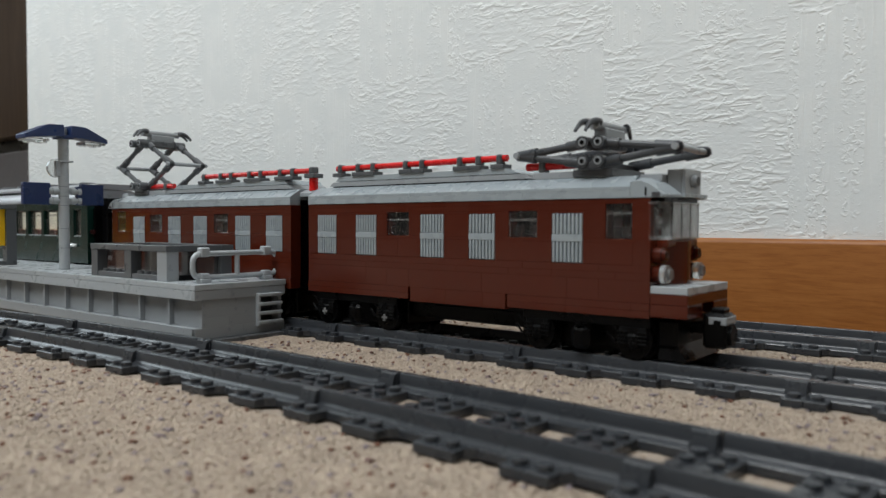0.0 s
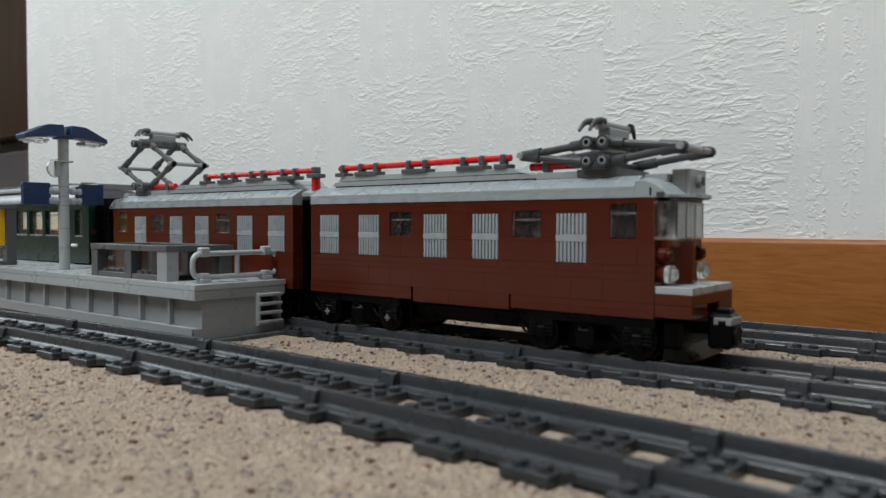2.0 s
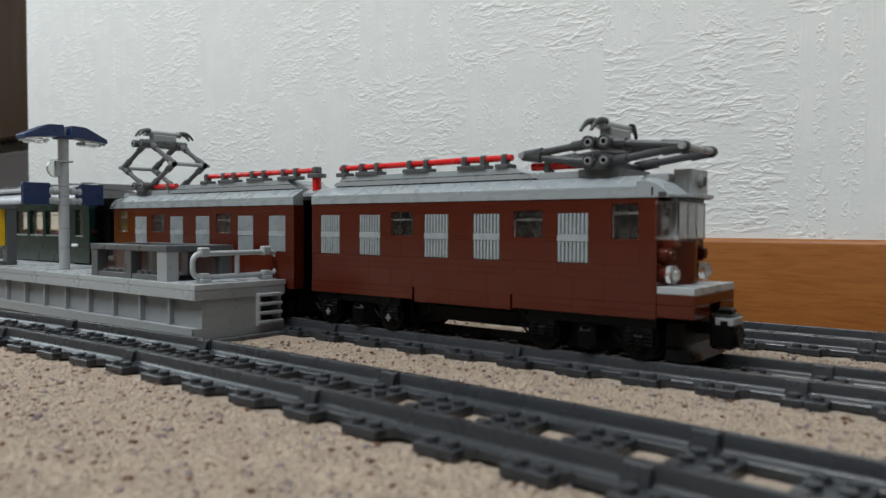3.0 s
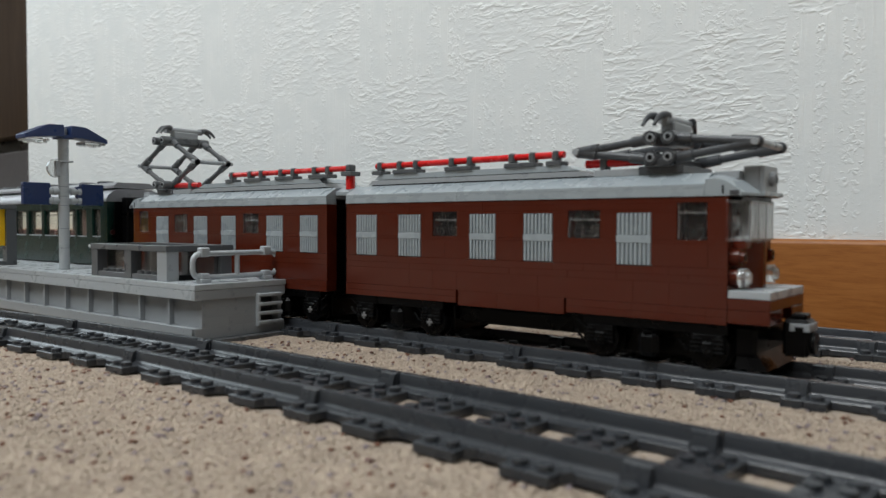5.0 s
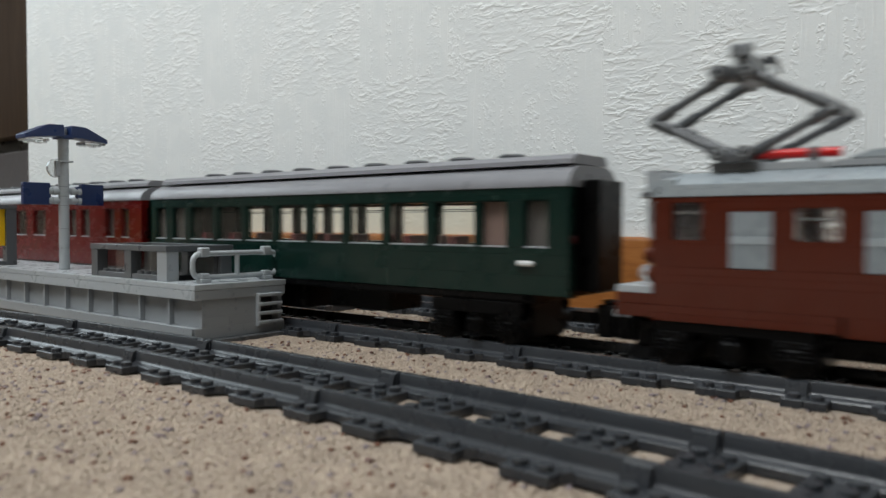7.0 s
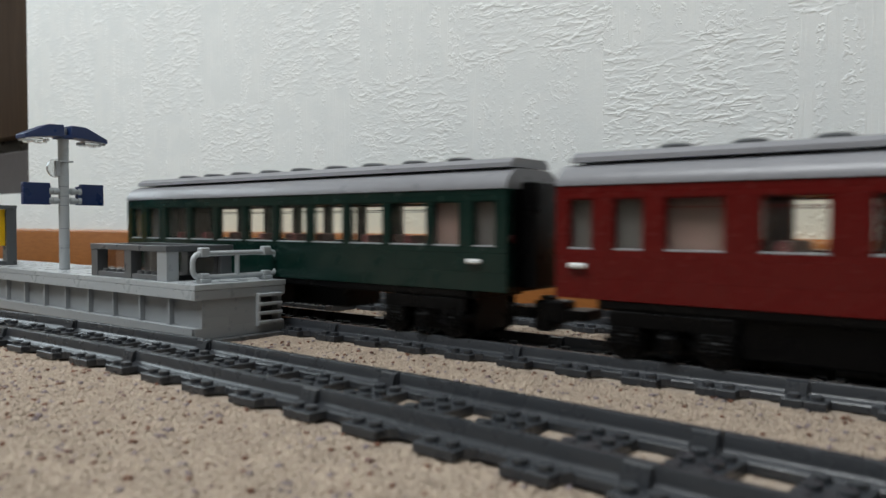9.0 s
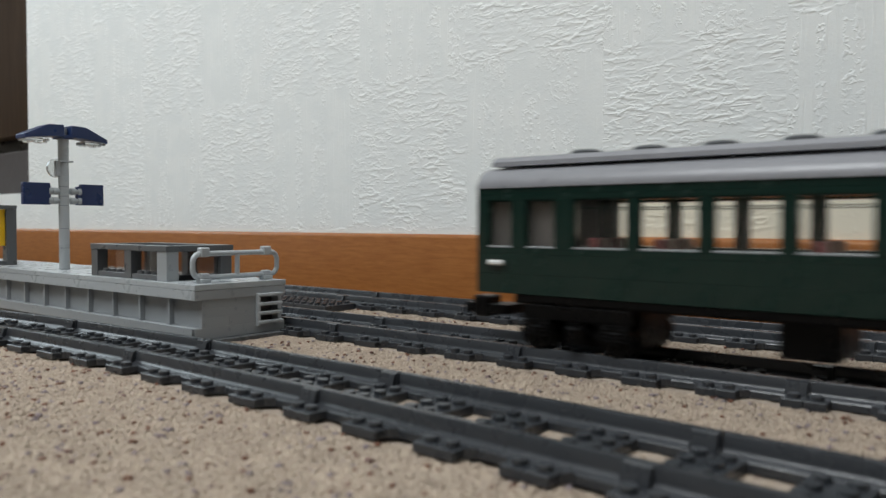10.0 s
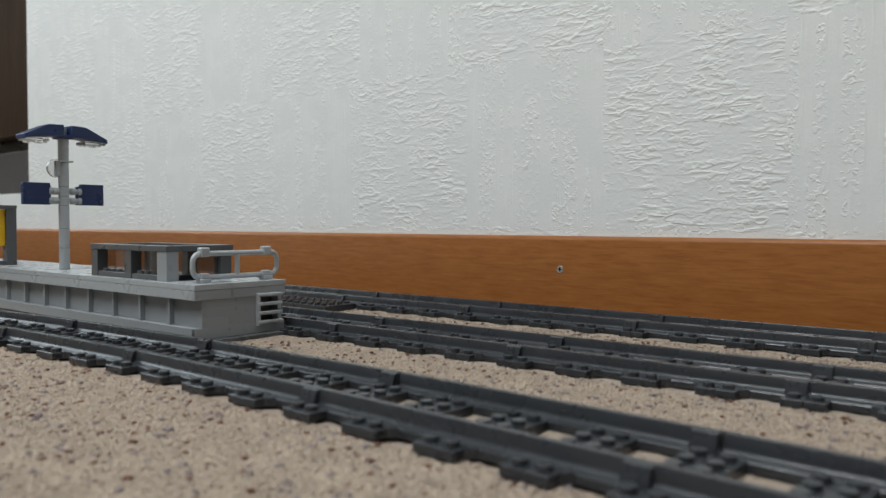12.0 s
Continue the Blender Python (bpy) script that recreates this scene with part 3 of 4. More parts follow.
def platform_lamp():
    """Lamp post; its signs and roof reach across the platform (y)."""
    t = thing("platform_lamp", (-118, 62.5, 33), "grey platform lamp post with dark blue signs and roof", "lamp post")
    for z0, z1 in ((0, 15.7), (16.0, 29.9), (30.2, 46.9), (47.2, 53.9), (54.2, 60.9), (61.2, 78.5), (78.8, 96.0)):
        part("post_segment", rod(bmesh.new(), (0, 0, z0), (0, 0, z1), 3.7, 20), LIGHT, t)
    part("core", rod(bmesh.new(), (0, 0, 0.1), (0, 0, 95.9), 3.3, 16), DARK, t)
    for z in (50.6, 57.6):
        bm = rod(bmesh.new(), (0, -11.0, z), (0, 12.5, z), 1.8)
        for y0, y1 in ((-11.2, -9.0), (-8.4, -5), (8.4, 5), (12.4, 10)):
            rod(bm, (0, y0, z), (0, y1, z), 2.6, 14)
        part("arm", bm, LIGHT, t)
    for s, y0, y1 in ((-1, -28.9, -10.4), (1, 12.4, 29.5)):
        part("sign", bx(bmesh.new(), -3.0, 1.6, y0, y1, 47.6, 63.4, 0.25), NAVY, t, "plain dark blue sign board")
        part("sign_clip", bx(bmesh.new(), -3, 1.0, min(s * 9.6, s * 12.6), max(s * 9.6, s * 12.6), 47.8, 61.5, 0.3), NAVY, t)
        a = [(s * 2.6, 97.2), (s * 13, 97.0), (s * 29.8, 94.4), (s * 29.9, 97.4), (s * 13.5, 105.4), (s * 2.8, 105.8)]
        bm = bmesh.new()
        v0 = [bm.verts.new((-8, y, z)) for y, z in a]
        v1 = [bm.verts.new((8, y, z)) for y, z in a]
        for i in range(6):
            j = (i + 1) % 6
            bm.faces.new((v0[i], v0[j], v1[j], v1[i]))
        bm.faces.new(v0)
        bm.faces.new(v1[::-1])
        bmesh.ops.bevel(bm, geom=bm.edges[:], offset=0.3, segments=1, affect="EDGES")
        part("roof_wing", bm, NAVY, t, "sloping dark blue roof wing")
        y0, y1 = sorted((s * 13.0, s * 28.6))
        bm = bx(bmesh.new(), -7.6, 7.6, y0, y1, 92.9, 95.4, 0.4)
        for k in range(2):
            rod(bm, (4, s * (16 + 8 * k), 92.0), (4, s * (16 + 8 * k), 93.0), 2.4, 14)
            rod(bm, (-4, s * (16 + 8 * k), 92.0), (-4, s * (16 + 8 * k), 93.0), 2.4, 14)
        part("lamp_glass", bm, MILKY_CLEAR, t, "clear plastic lamp strip")
    part("hub", rod(rod(bmesh.new(), (0, 0, 98.2), (0, 0, 104), 2.6, 16), (0, 0, 101), (0, 0, 102.2), 3.0, 16), LIGHT, t)
    part("roof_joint", bx(bmesh.new(), -7.5, 7.5, -4.5, 4.5, 96.1, 98.8, 0.3), NAVY, t, "dark blue joint plate")
    part("bracket", bx(bmesh.new(), -4.0, 4.4, -4.2, 5.4, 79.0, 80.2, 0.2), LIGHT, t)
    part("clock", rod(bmesh.new(), (-1.5, -5.0, 74.5), (1.2, -5.0, 74.5), 6.9, 24), MILKY_CLEAR, t, "round clear disc")
    part("clock_holder", bx(bmesh.new(), -2.4, 2.0, -6.2, -3.0, 68.5, 79.8, 0.3), MID, t)
    return t


platform_lamp()


def notice_board():
    t = thing("notice_board", (-214, 62.5, 33), "yellow timetable board in a grey frame on the platform", "notice board")
    for y in (0, -44):
        part("post", bx(bmesh.new(), -4, 4, y - 3.9, y + 3.9, 0, 45.4, 0.2), DARK, t)
    part("top_bar", bx(bmesh.new(), -4.3, 4.3, -48.2, 4.2, 45.5, 48.6, 0.2), DARK, t)
    part("panel", bx(bmesh.new(), -1.5, 1.5, -40, -4, 15.6, 45.3, 0.2), YELLOW, t, "plain yellow panel")
    part("panel_base", bx(bmesh.new(), -3.5, 3.5, -40, -4, 0, 3.2, 0.2), DARK, t)
    return t


notice_board()


# ---- the train ----
# distance run by the train: seconds, mm
RUN = [(0.0, 0.0), (0.5, 0.1), (1.0, 0.9), (1.5, 1.8), (2.0, 2.1), (2.5, 2.7), (3.0, 2.9), (3.4, 3.2), (3.8, 5.0), (4.3, 11.5),
       (4.8, 24.8), (5.0, 32.4), (5.3, 51.0), (5.5, 71.0), (5.7, 101.0), (6.0, 160.0), (6.2, 207.0), (6.5, 290.0), (6.8, 383.0), (7.0, 449.5),
       (7.2, 517.0), (7.6, 655.0), (8.0, 801.0), (8.4, 950.0), (8.8, 1092.0), (9.0, 1160.5), (9.5, 1327.0), (10.0, 1495.0), (10.5, 1660.0),
       (11.0, 1824.0), (11.5, 1988.0), (12.0, 2152.0)]
VEHICLES, WHEELSETS = [], []
YT, ZR, RW = 127.6, 8.9, 8.6


def runs(opens, total):
    """The stretches of a row left free by its openings."""
    at, out = 0.0, []
    for a, b in sorted(opens):
        if a - at > 0.05:
            out.append((at, a))
        at = max(at, b)
    if total - at > 0.05:
        out.append((at, total))
    return out


def course(t, opens, total, z0, z1, material, rng, sides, d, depth=8.0, longest=48.0, half=24.0):
    """One course of bricks on both long sides of a vehicle."""
    for a, b in runs(opens, total):
        x = a
        while x < b - 0.05:
            n = min(rng.choice((16.0, 24.0, 32.0, longest)), b - x)
            if b - x - n < 7.9:
                n = b - x
            x0, x1 = sorted((d * x, d * (x + n)))
            for s in sides:
                y0, y1 = sorted((s * half, s * (half - depth)))
                brick(t, x0, x1, y0, y1, z0, z1, material)
            x += n


def wheelset(bogie, x, d):
    bm = bmesh.new()
    rod(bm, (0, -22, 0), (0, 22, 0), 1.6, 8)
    for s in (-1, 1):
        rod(bm, (0, s * 17.6, 0), (0, s * 22.0, 0), RW, 24)
        rod(bm, (0, s * 16.4, 0), (0, s * 17.6, 0), RW + 1.1, 24)
        for k in range(6):
            a = radians(60 * k)
            rod(bm, (5.4 * math.cos(a), s * 21.9, 5.4 * math.sin(a)), (5.4 * math.cos(a), s * 22.5, 5.4 * math.sin(a)), 1.2, 8)
    w = part("wheelset", bm, BLACK, bogie, "black ribbed wheels on one axle")
    WHEELSETS.append((w, d * x))
    return w


def bogie(t, centre, axles, d, silver, name="bogie"):
    """Black side frames: axle guards with springs, sloping struts, a rounded box between the wheels."""
    bm = bmesh.new()
    bx(bm, min(axles) - 9, max(axles) + 9, -14.5, 14.5, 11.5, 29.5, 0.6)
    for s in (-1, 1):
        y0, y1 = sorted((s * 21.6, s * 23.2))
        bx(bm, min(axles) - 8, max(axles) + 8, y0, y1, 23.0, 29.5, 0.3)
        for a in axles:
            bx(bm, a - 6.4, a + 6.4, y0, y1, 19.4, 23.2, 0.4)
            bx(bm, a - 2.6, a + 2.6, min(s * 22.4, s * 24.2), max(s * 22.4, s * 24.2), 13.6, 20.0, 0.8)
            rod(bm, (a - 13.0, s * 22.0, 25.6), (a - 8.0, s * 22.8, 21.6), 0.4, 8)
            rod(bm, (a - 12.5, s * 22.0, 19.8), (a - 8.4, s * 22.8, 16.0), 0.6, 8)
        bx(bm, centre - 4.6, centre + 4.6, min(s * 20.5, s * 25.6), max(s * 20.5, s * 25.6), 11.2, 22.0, 2.2)
        rod(bm, (centre, s * 23, 21.8), (centre, s * 23, 22.6), 2.6, 14)
    b = part(name, bm, BLACK, t, mirror=d)
    for s in (-1, 1):
        for a in axles:
            for dx in (-4.6, 4.6):
                bm = bx(bmesh.new(), a + dx - 1.2, a + dx + 1.2, min(s * 22.4, s * 23.4), max(s * 22.4, s * 23.4), 15.0, 22.4, 0.2)
                for k in range(4):
                    rod(bm, (a + dx - 2.2, s * 23.5, 15.9 + 1.7 * k), (a + dx + 2.2, s * 23.5, 15.9 + 1.7 * k), 0.5, 8)
                part("spring", bm, BLACK, b, mirror=d)
            bm = bmesh.new()
            bx(bm, a - 1.9, a + 1.9, min(s * 23, s * 24.6), max(s * 23, s * 24.6), 15.4, 16.6, 0.2)
            bx(bm, a - 0.6, a + 0.6, min(s * 23, s * 24.7), max(s * 23, s * 24.7), 14.1, 17.9, 0.2)
            part("axle_cap", bm, STEELGREY if silver else BLACK, b, mirror=d)
    for a in axles:
        wheelset(b, a, d)
    return b


def coupler(t, x, d, plain=False):
    bm = bx(bmesh.new(), x - 16, x - 1, -5, 5, 20.5, 25, 0.3)
    bx(bm, x - 1, x + 9.0, -6.0, 6.0, 14.5, 29.6, 1.2)
    bx(bm, x + 1.5, x + 7.5, -3.6, 3.6, 29.4, 31.8, 0.6)
    rod(bm, (x + 8.8, 0, 20), (x + 10.6, 0, 20), 4.4, 16)
    c = part("coupler", bm, BLACK, t, mirror=d)
    if not plain:
        clip = part("coupler_plate", bx(bmesh.new(), x + 1.6, x + 9.3, -6.2, 6.2, 24.8, 28.2, 0.3), MID, c, "grey clip plate", mirror=d)
        # Black patch on the plate's face for the shade in its notch.
        part("notch", bx(bmesh.new(), x + 3.8, x + 7.0, -6.4, -6.1, 24.9, 26.8, 0.05), BLACK, clip, mirror=d)
    return c


def pantograph(t, cx, d, raised):
    """Folding current collector of bars and round joints."""
    zb = 92.6
    grey = DARK if raised else GRAPHITE
    spread = 13.0 if raised else 16.0
    pin = 5.5 if raised else 3.9
    base = part("pantograph", bx(bx(bmesh.new(), cx - 10, cx + 10, -17, 17, 89, 92.4, 0.3), cx - 6, cx + 6, -20, 20, 92.0, 95.5, 0.4), grey, t, mirror=d)
    knee, zk, zh = ((35.8, 111.5, 128.4) if raised else (39.6, 100.2, 104.2))
    for s in (-1, 1):
        y = spread * s
        for e in (-1, 1):
            lo, kn, hi = (cx + e * 4, y, zb + 2.5), (cx + e * knee, y, zk), (cx + e * 4, y, zh)
            for a, b in ((lo, kn), (kn, hi)):
                a, b = Vector(a), Vector(b)
                bm = rod(bmesh.new(), a, b, 1.75, 10)
                rod(bm, a, a.lerp(b, 0.28), 2.5, 12)
                rod(bm, a.lerp(b, 0.74), b, 2.5, 12)
                ball(bm, a, 2.6)
                ball(bm, b, 2.6)
                part("arm", bm, grey, base, mirror=d)
            part("hinge_pin", rod(rod(bmesh.new(), (hi[0], y - 4, hi[2]), (hi[0], y + 4, hi[2]), 3.1, 16),
                                  (hi[0], y - 4.3 , hi[2]), (hi[0], y + 4.3, hi[2]), 1.7, 12), grey, base, mirror=d)
    for e in (-1, 1):
        for z in (zh, zb + 3.2):
            j = part("pin_joint", rod(bmesh.new(), (cx + 1 + e * pin, -21.2, z), (cx + 1 + e * pin, -15, z), 2.9, 16), grey, base, mirror=d)
            part("pin_end", rod(bmesh.new(), (cx + 1 + e * pin, -21.5, z), (cx + 1 + e * pin, -21, z), 1.9, 14), MID, j, "pale pin end", mirror=d)
            # The pin is solid; a black disc gives its hole's shade.
            part("pin_hole", rod(bmesh.new(), (cx + 1 + e * pin, -21.8, z), (cx + 1 + e * pin, -21.3, z), 1.1, 12), BLACK, j, mirror=d)
        part("crossbar", rod(bmesh.new(), (cx + e * knee, -spread - 4, zk), (cx + e * knee, spread + 4, zk), 1.5, 10), MID, base, mirror=d)
    part("head_block", bx(bmesh.new(), cx - 5, cx + 5, -9, 9, zh - 2.6, zh + 3.0, 0.8), grey, base, mirror=d)
    part("head_beam", bx(bmesh.new(), cx - 3.2, cx + 3.2, -10, 10, zh + 2.8, zh + 7.4, 0.5), MID, base, mirror=d)
    part("head_bar", rod(rod(bmesh.new(), (cx, -15, zh + 8.6), (cx, 15, zh + 8.6), 2.0, 14), (cx, -16, zh + 8.6), (cx, -11, zh + 8.6), 2.7, 14), MID, base, mirror=d)
    for q in (-1, 1):
        for e in (-3.6, 1.6):
            pts = [(cx + e - 2.0 * u, q * (13.5 + 9.5 * u), zh + 9.4 + 1.6 * math.sin(2.2 * u) - 5.6 * u * u) for u in np.linspace(0, 1, 9)]
            part("horn", sweep(bmesh.new(), pts, 2.0, 10, 0.6), grey, base, "curved collector horn", mirror=d)
    return base


def louvre(t, x, d, y, z0=49.8):
    """Two ribbed grille bricks with a plate between them."""
    s = 1 if y > 0 else -1
    for a, b in ((z0, z0 + 9.6), (z0 + 12.8, z0 + 22.4)):
        bm = bx(bmesh.new(), x + 0.1, x + 15.9, min(y, y - 8 * s) + (0.85 if s < 0 else 0), max(y, y - 8 * s) - (0.85 if s > 0 else 0), a + 0.05, b - 0.05, 0.1)
        for k in range(8):
            c = x + 1 + 2 * k
            bx(bm, c - 0.7, c + 0.7, min(y + 0.25 * s, y - 1.2 * s), max(y + 0.25 * s, y - 1.2 * s), a + 0.08, b - 0.08, 0.25)
        part("louvre_brick", bm, ROOFGREY, t, mirror=d)
    bm = bx(bmesh.new(), x + 0.05, x + 15.95, min(y + 0.3 * s, y - 8 * s), max(y + 0.3 * s, y - 8 * s), z0 + 9.6, z0 + 12.8, 0.15)
    part("louvre_plate", bm, ROOFGREY, t, mirror=d)


def pane_window(t, x0, x1, z0, z1, y, d, material, bars=True, sill=True):
    s = 1 if y > 0 else -1
    f = bmesh.new()
    ya, yb = sorted((y - 0.6 * s, y - 3.4 * s))
    bx(f, x0, x0 + 0.6, ya, yb, z0, z1, 0.15)
    bx(f, x1 - 0.6, x1, ya, yb, z0, z1, 0.15)
    bx(f, x0 + 0.6, x1 - 0.6, ya, yb, z0, z0 + 0.7, 0.15)
    bx(f, x0 + 0.6, x1 - 0.6, ya, yb, z1 - 0.7, z1, 0.15)
    w = part("window", f, material, t, mirror=d)
    g = bx(bmesh.new(), x0 + 1, x1 - 1, min(y - 1.8 * s, y - 2.8 * s), max(y - 1.8 * s, y - 2.8 * s), z0 + 0.8, z1 - 0.8, 0.1)
    p = part("pane", g, PANE, w, mirror=d)
    p.visible_shadow = False
    if sill:
        part("sill", bx(bmesh.new(), x0 + 0.3, x1 - 0.3, min(y - 0.1 * s, y - 2.0 * s), max(y - 0.1 * s, y - 2.0 * s), z0 + 0.05, z0 + 0.9, 0.15), MID, w, "pale grey sill", mirror=d)
    if bars:
        part("glazing_bar", bx(bmesh.new(), x0 + 1, x1 - 1, min(y - 1.6 * s, y - 3 * s), max(y - 1.6 * s, y - 3 * s), z1 - 4.4, z1 - 4.0, 0.1),
             material, w, mirror=d)
    return w


def clear_brick(t, x0, x1, z0, z1, y, d):
    """A see-through brick set in the side, with its row of studs and inner tube behind it."""
    s = 1 if y > 0 else -1
    g = bx(bmesh.new(), x0 + 0.15, x1 - 0.15, min(y - 0.2 * s, y - 1.8 * s), max(y - 0.2 * s, y - 1.8 * s), z0 + 0.1, z1 - 0.1, 0.35)
    w = part("window", g, WINDOW, t, "clear plastic window brick", mirror=d)
    w.visible_shadow = False
    bm = bmesh.new()
    for x in (x0 + 4, x1 - 4):
        rod(bm, (x, y - 2.2 * s, z0 + 3.2), (x, y - 3.8 * s, z0 + 3.2), 2.4, 12)
        rod(bm, (x, y - 2.2 * s, z1 - 3.2), (x, y - 3.8 * s, z1 - 3.2), 2.4, 12)
    part("stud_row", bm, WINDOW, w, mirror=d)
    # Whitish bar put in as the glint near the brick's top.
    part("glazing_bar", bx(bmesh.new(), x0 + 0.4, x1 - 0.4, min(y - 2.0 * s, y - 3.0 * s), max(y - 2.0 * s, y - 3.0 * s), z1 - 4.6, z1 - 3.7, 0.1), MILKY_CLEAR, w, mirror=d)
    return w


def locomotive(x, d, studs_long, off, raised, label):
    """Half of an articulated electric engine. Local x runs from the inner end (0) towards the cab; d turns it round."""
    t = thing("locomotive", (x, YT, 0), label, "locomotive", "engine halves")
    L = 8.0 * studs_long
    rng = random.Random(studs_long)
    lou = [8.0 * (k + off) for k in (1, 5, 11, 15, 21)]
    win = [8.0 * (k + off) for k in (8, 18)]
    cab = 8.0 * (24 + off) + 3.2
    both = (-1, 1)
    # the lower skirt stands proud at both ends, with a plainer, deeper stretch between two slots
    for z0, z1 in ((27.3, 30.45), (30.5, 33.65)):
        course(t, [(79.8, 143.6)], L, z0, z1, BROWN, rng, both, d, longest=80, half=24.35)
    course(t, [(0, 81.0), (142.3, L)], L, 26.2, 33.7, BROWN, rng, both, d, longest=80)
    course(t, [], L, 33.7, 43.3, BROWN, rng, both, d)
    course(t, [], L, 43.3, 46.5, BROWN, rng, both, d, longest=64)
    course(t, [], L, 46.5, 49.75, BROWN, rng, both, d, longest=64)
    lo = [(a, a + 16) for a in lou]
    up = lo + [(a, a + 16) for a in win] + [(cab, cab + 12.4)]
    glazed = [(a, a + 16) for a in win]
    course(t, lo, L, 49.8, 59.4, BROWN, rng, both, d)
    course(t, lo, L, 59.4, 61.0, BROWN, rng, both, d, longest=64)
    course(t, up, L, 61.0, 72.3, BROWN, rng, both, d)
    course(t, glazed + [(cab, cab + 12.4)], L, 72.3, 73.6, BROWN, rng, both, d, longest=64)
    course(t, [(cab, cab + 12.4)], L, 73.6, 76.3, BROWN, rng, both, d, longest=64)
    course(t, [], L, 76.3, 78.7, BROWN, rng, both, d, longest=96)
    for s in both:
        for a in lou:
            louvre(t, a, d, 24.0 * s, 49.9)
        for a in win:
            clear_brick(t, a, a + 16, 61.0, 73.6, 24.0 * s, d)
        clear_brick(t, cab, cab + 12.4, 61.0, 76.3, 24.0 * s, d)
    # floor, ends, and the dark machinery inside
    part("underframe", bx(bx(bmesh.new(), 2, L - 2, -15.9, 15.9, 24.5, 33.6, 0.3), 74, 150, -14, 14, 16.5, 24.6, 0.8), BLACK, t, mirror=d)
    bm = bx(bmesh.new(), 70, 84, -15, 15, 34, 70, 0.5)
    bx(bm, 20, 60, -10, 10, 34, 74, 0.5)
    bx(bm, 96, 140, -10, 10, 34, 74, 0.5)
    part("machinery", bm, BLACK, t, mirror=d)
    # Added panel; its grey stands in for the bright view through the cab.
    part("cab_back_wall", bx(bmesh.new(), 178, 184, -15.8, 15.8, 34, 78.4, 0.2), MID, t, "grey backing added to lighten the cab windows", mirror=d)
    for a in win:
        bm = studs(bx(bmesh.new(), a - 9, a + 1, -13, 13, 34, 67, 0.3), (a - 4,), (-9, -1, 7), 67)
        part("machinery_block", bm, IRON, t, mirror=d)
    part("inner_end", bx(bmesh.new(), 1.2, 7.8, -15.9, 15.9, 27.4, 78.6, 0.2), BLACK, t, "black recessed end wall", mirror=d)
    if raised:
        part("bellows", bx(bx(bmesh.new(), -5, 1.2, -9, 9, 30, 76, 0.6), -7.5, -5, -10, 10, 29, 77, 0.6), BLACK, t, "black gangway bellows", mirror=d)
    # roof
    course(t, [], L - 9.4, 78.75, 82.0, ROOFGREY, rng, both, d, longest=64, half=24.4)
    prof = [(-24.4, 82.04), (-24.4, 83.6), (-16, 88.6), (16, 88.6), (24.4, 83.6), (24.4, 82.04)]
    cuts = [0.0, 48.0, 80.0, 112.0, 160.0, L - 9.4]
    for a, b in zip(cuts, cuts[1:]):
        part("roof_tile", prism(bmesh.new(), prof, a + 0.06, b - 0.06), ROOFGREY, t, mirror=d)
    for q in both:
        fall = [(u, 79.9 + 8.2 * math.cos(0.5 * math.pi * u ** 1.25)) for u in np.linspace(0, 1, 9)]
        rim = [(L - 9.3, 78.8)] + [(L - 9.3 + 14.5 * u, pz - 2.6 * (1 - u)) for u, pz in fall] + [(L + 5.2, 78.8)]
        top = [(L - 9.3, 78.8)] + [(L - 9.3 + 18.4 * u, pz) for u, pz in fall] + [(L + 9.1, 78.8)]
        bm = bmesh.new()
        outer = [bm.verts.new((px, q * 24.4, pz)) for px, pz in rim]
        inner = [bm.verts.new((px, q * 13.0, pz)) for px, pz in top]
        for i in range(len(top)):
            j = (i + 1) % len(top)
            bm.faces.new((outer[i], outer[j], inner[j], inner[i]))
        bm.faces.new(outer[::-1])
        bm.faces.new(inner)
        slope = part("roof_slope", bm, ROOFGREY, t, "curved grey roof end", mirror=d)
        y0, y1 = sorted((q * 24.2, q * 24.55))
        # Dark patches on the surface stand for the shade in slot and recess.
        part("slot", bx(bmesh.new(), L - 2.5, L - 1.7, y0, y1, 79.6, 83.0, 0), BLACK, slope, "narrow black strip for the shade in a slot", mirror=d)
        part("recess", bx(bmesh.new(), L + 0.6, L + 4.2, y0, y1, 79.0, 80.9, 0), CURTAIN, slope, "dark patch for the shade in a recess", mirror=d)
    visor = bx(bx(bmesh.new(), L - 9.2, L + 10.6, -12.9, 12.9, 78.9, 80.6, 0.2), L - 9.2, L + 1.0, -12.9, 12.9, 80.5, 85.9, 0.2)
    part("roof_visor", visor, ROOFGREY, t, mirror=d)
    a, b = 10.0 + 8 * off, 152.0 + 8 * off
    box = prism(bmesh.new(), [(-16, 89.3), (-16, 91.6), (-14.6, 91.9), (14.6, 91.9), (16, 91.6), (16, 89.3)], a, b, 3, 5)
    part("roof_box", box, MID, t, mirror=d)
    part("roof_gap", bx(bmesh.new(), a + 2, b - 4, -15.2, 15.2, 88.5, 89.4, 0), BLACK, t, mirror=d)
    box = prism(bmesh.new(), [(-15.0, 92.2), (-15.0, 95.0), (15.0, 95.0), (15.0, 92.2)], a + 4, b - 8, 3, 8)
    part("roof_box_lid", box, ROOFGREY, t, mirror=d)
    # red conduit on clips
    ry = -12.0
    p0, p1 = (-9.5, 110.0) if raised else (a + 2.5, b - 17)
    pipe = part("conduit", rod(bmesh.new(), (p0, ry, 100.0), (p1, ry, 100.3), 1.65, 12), RED, t, "bright red pipe", mirror=d)
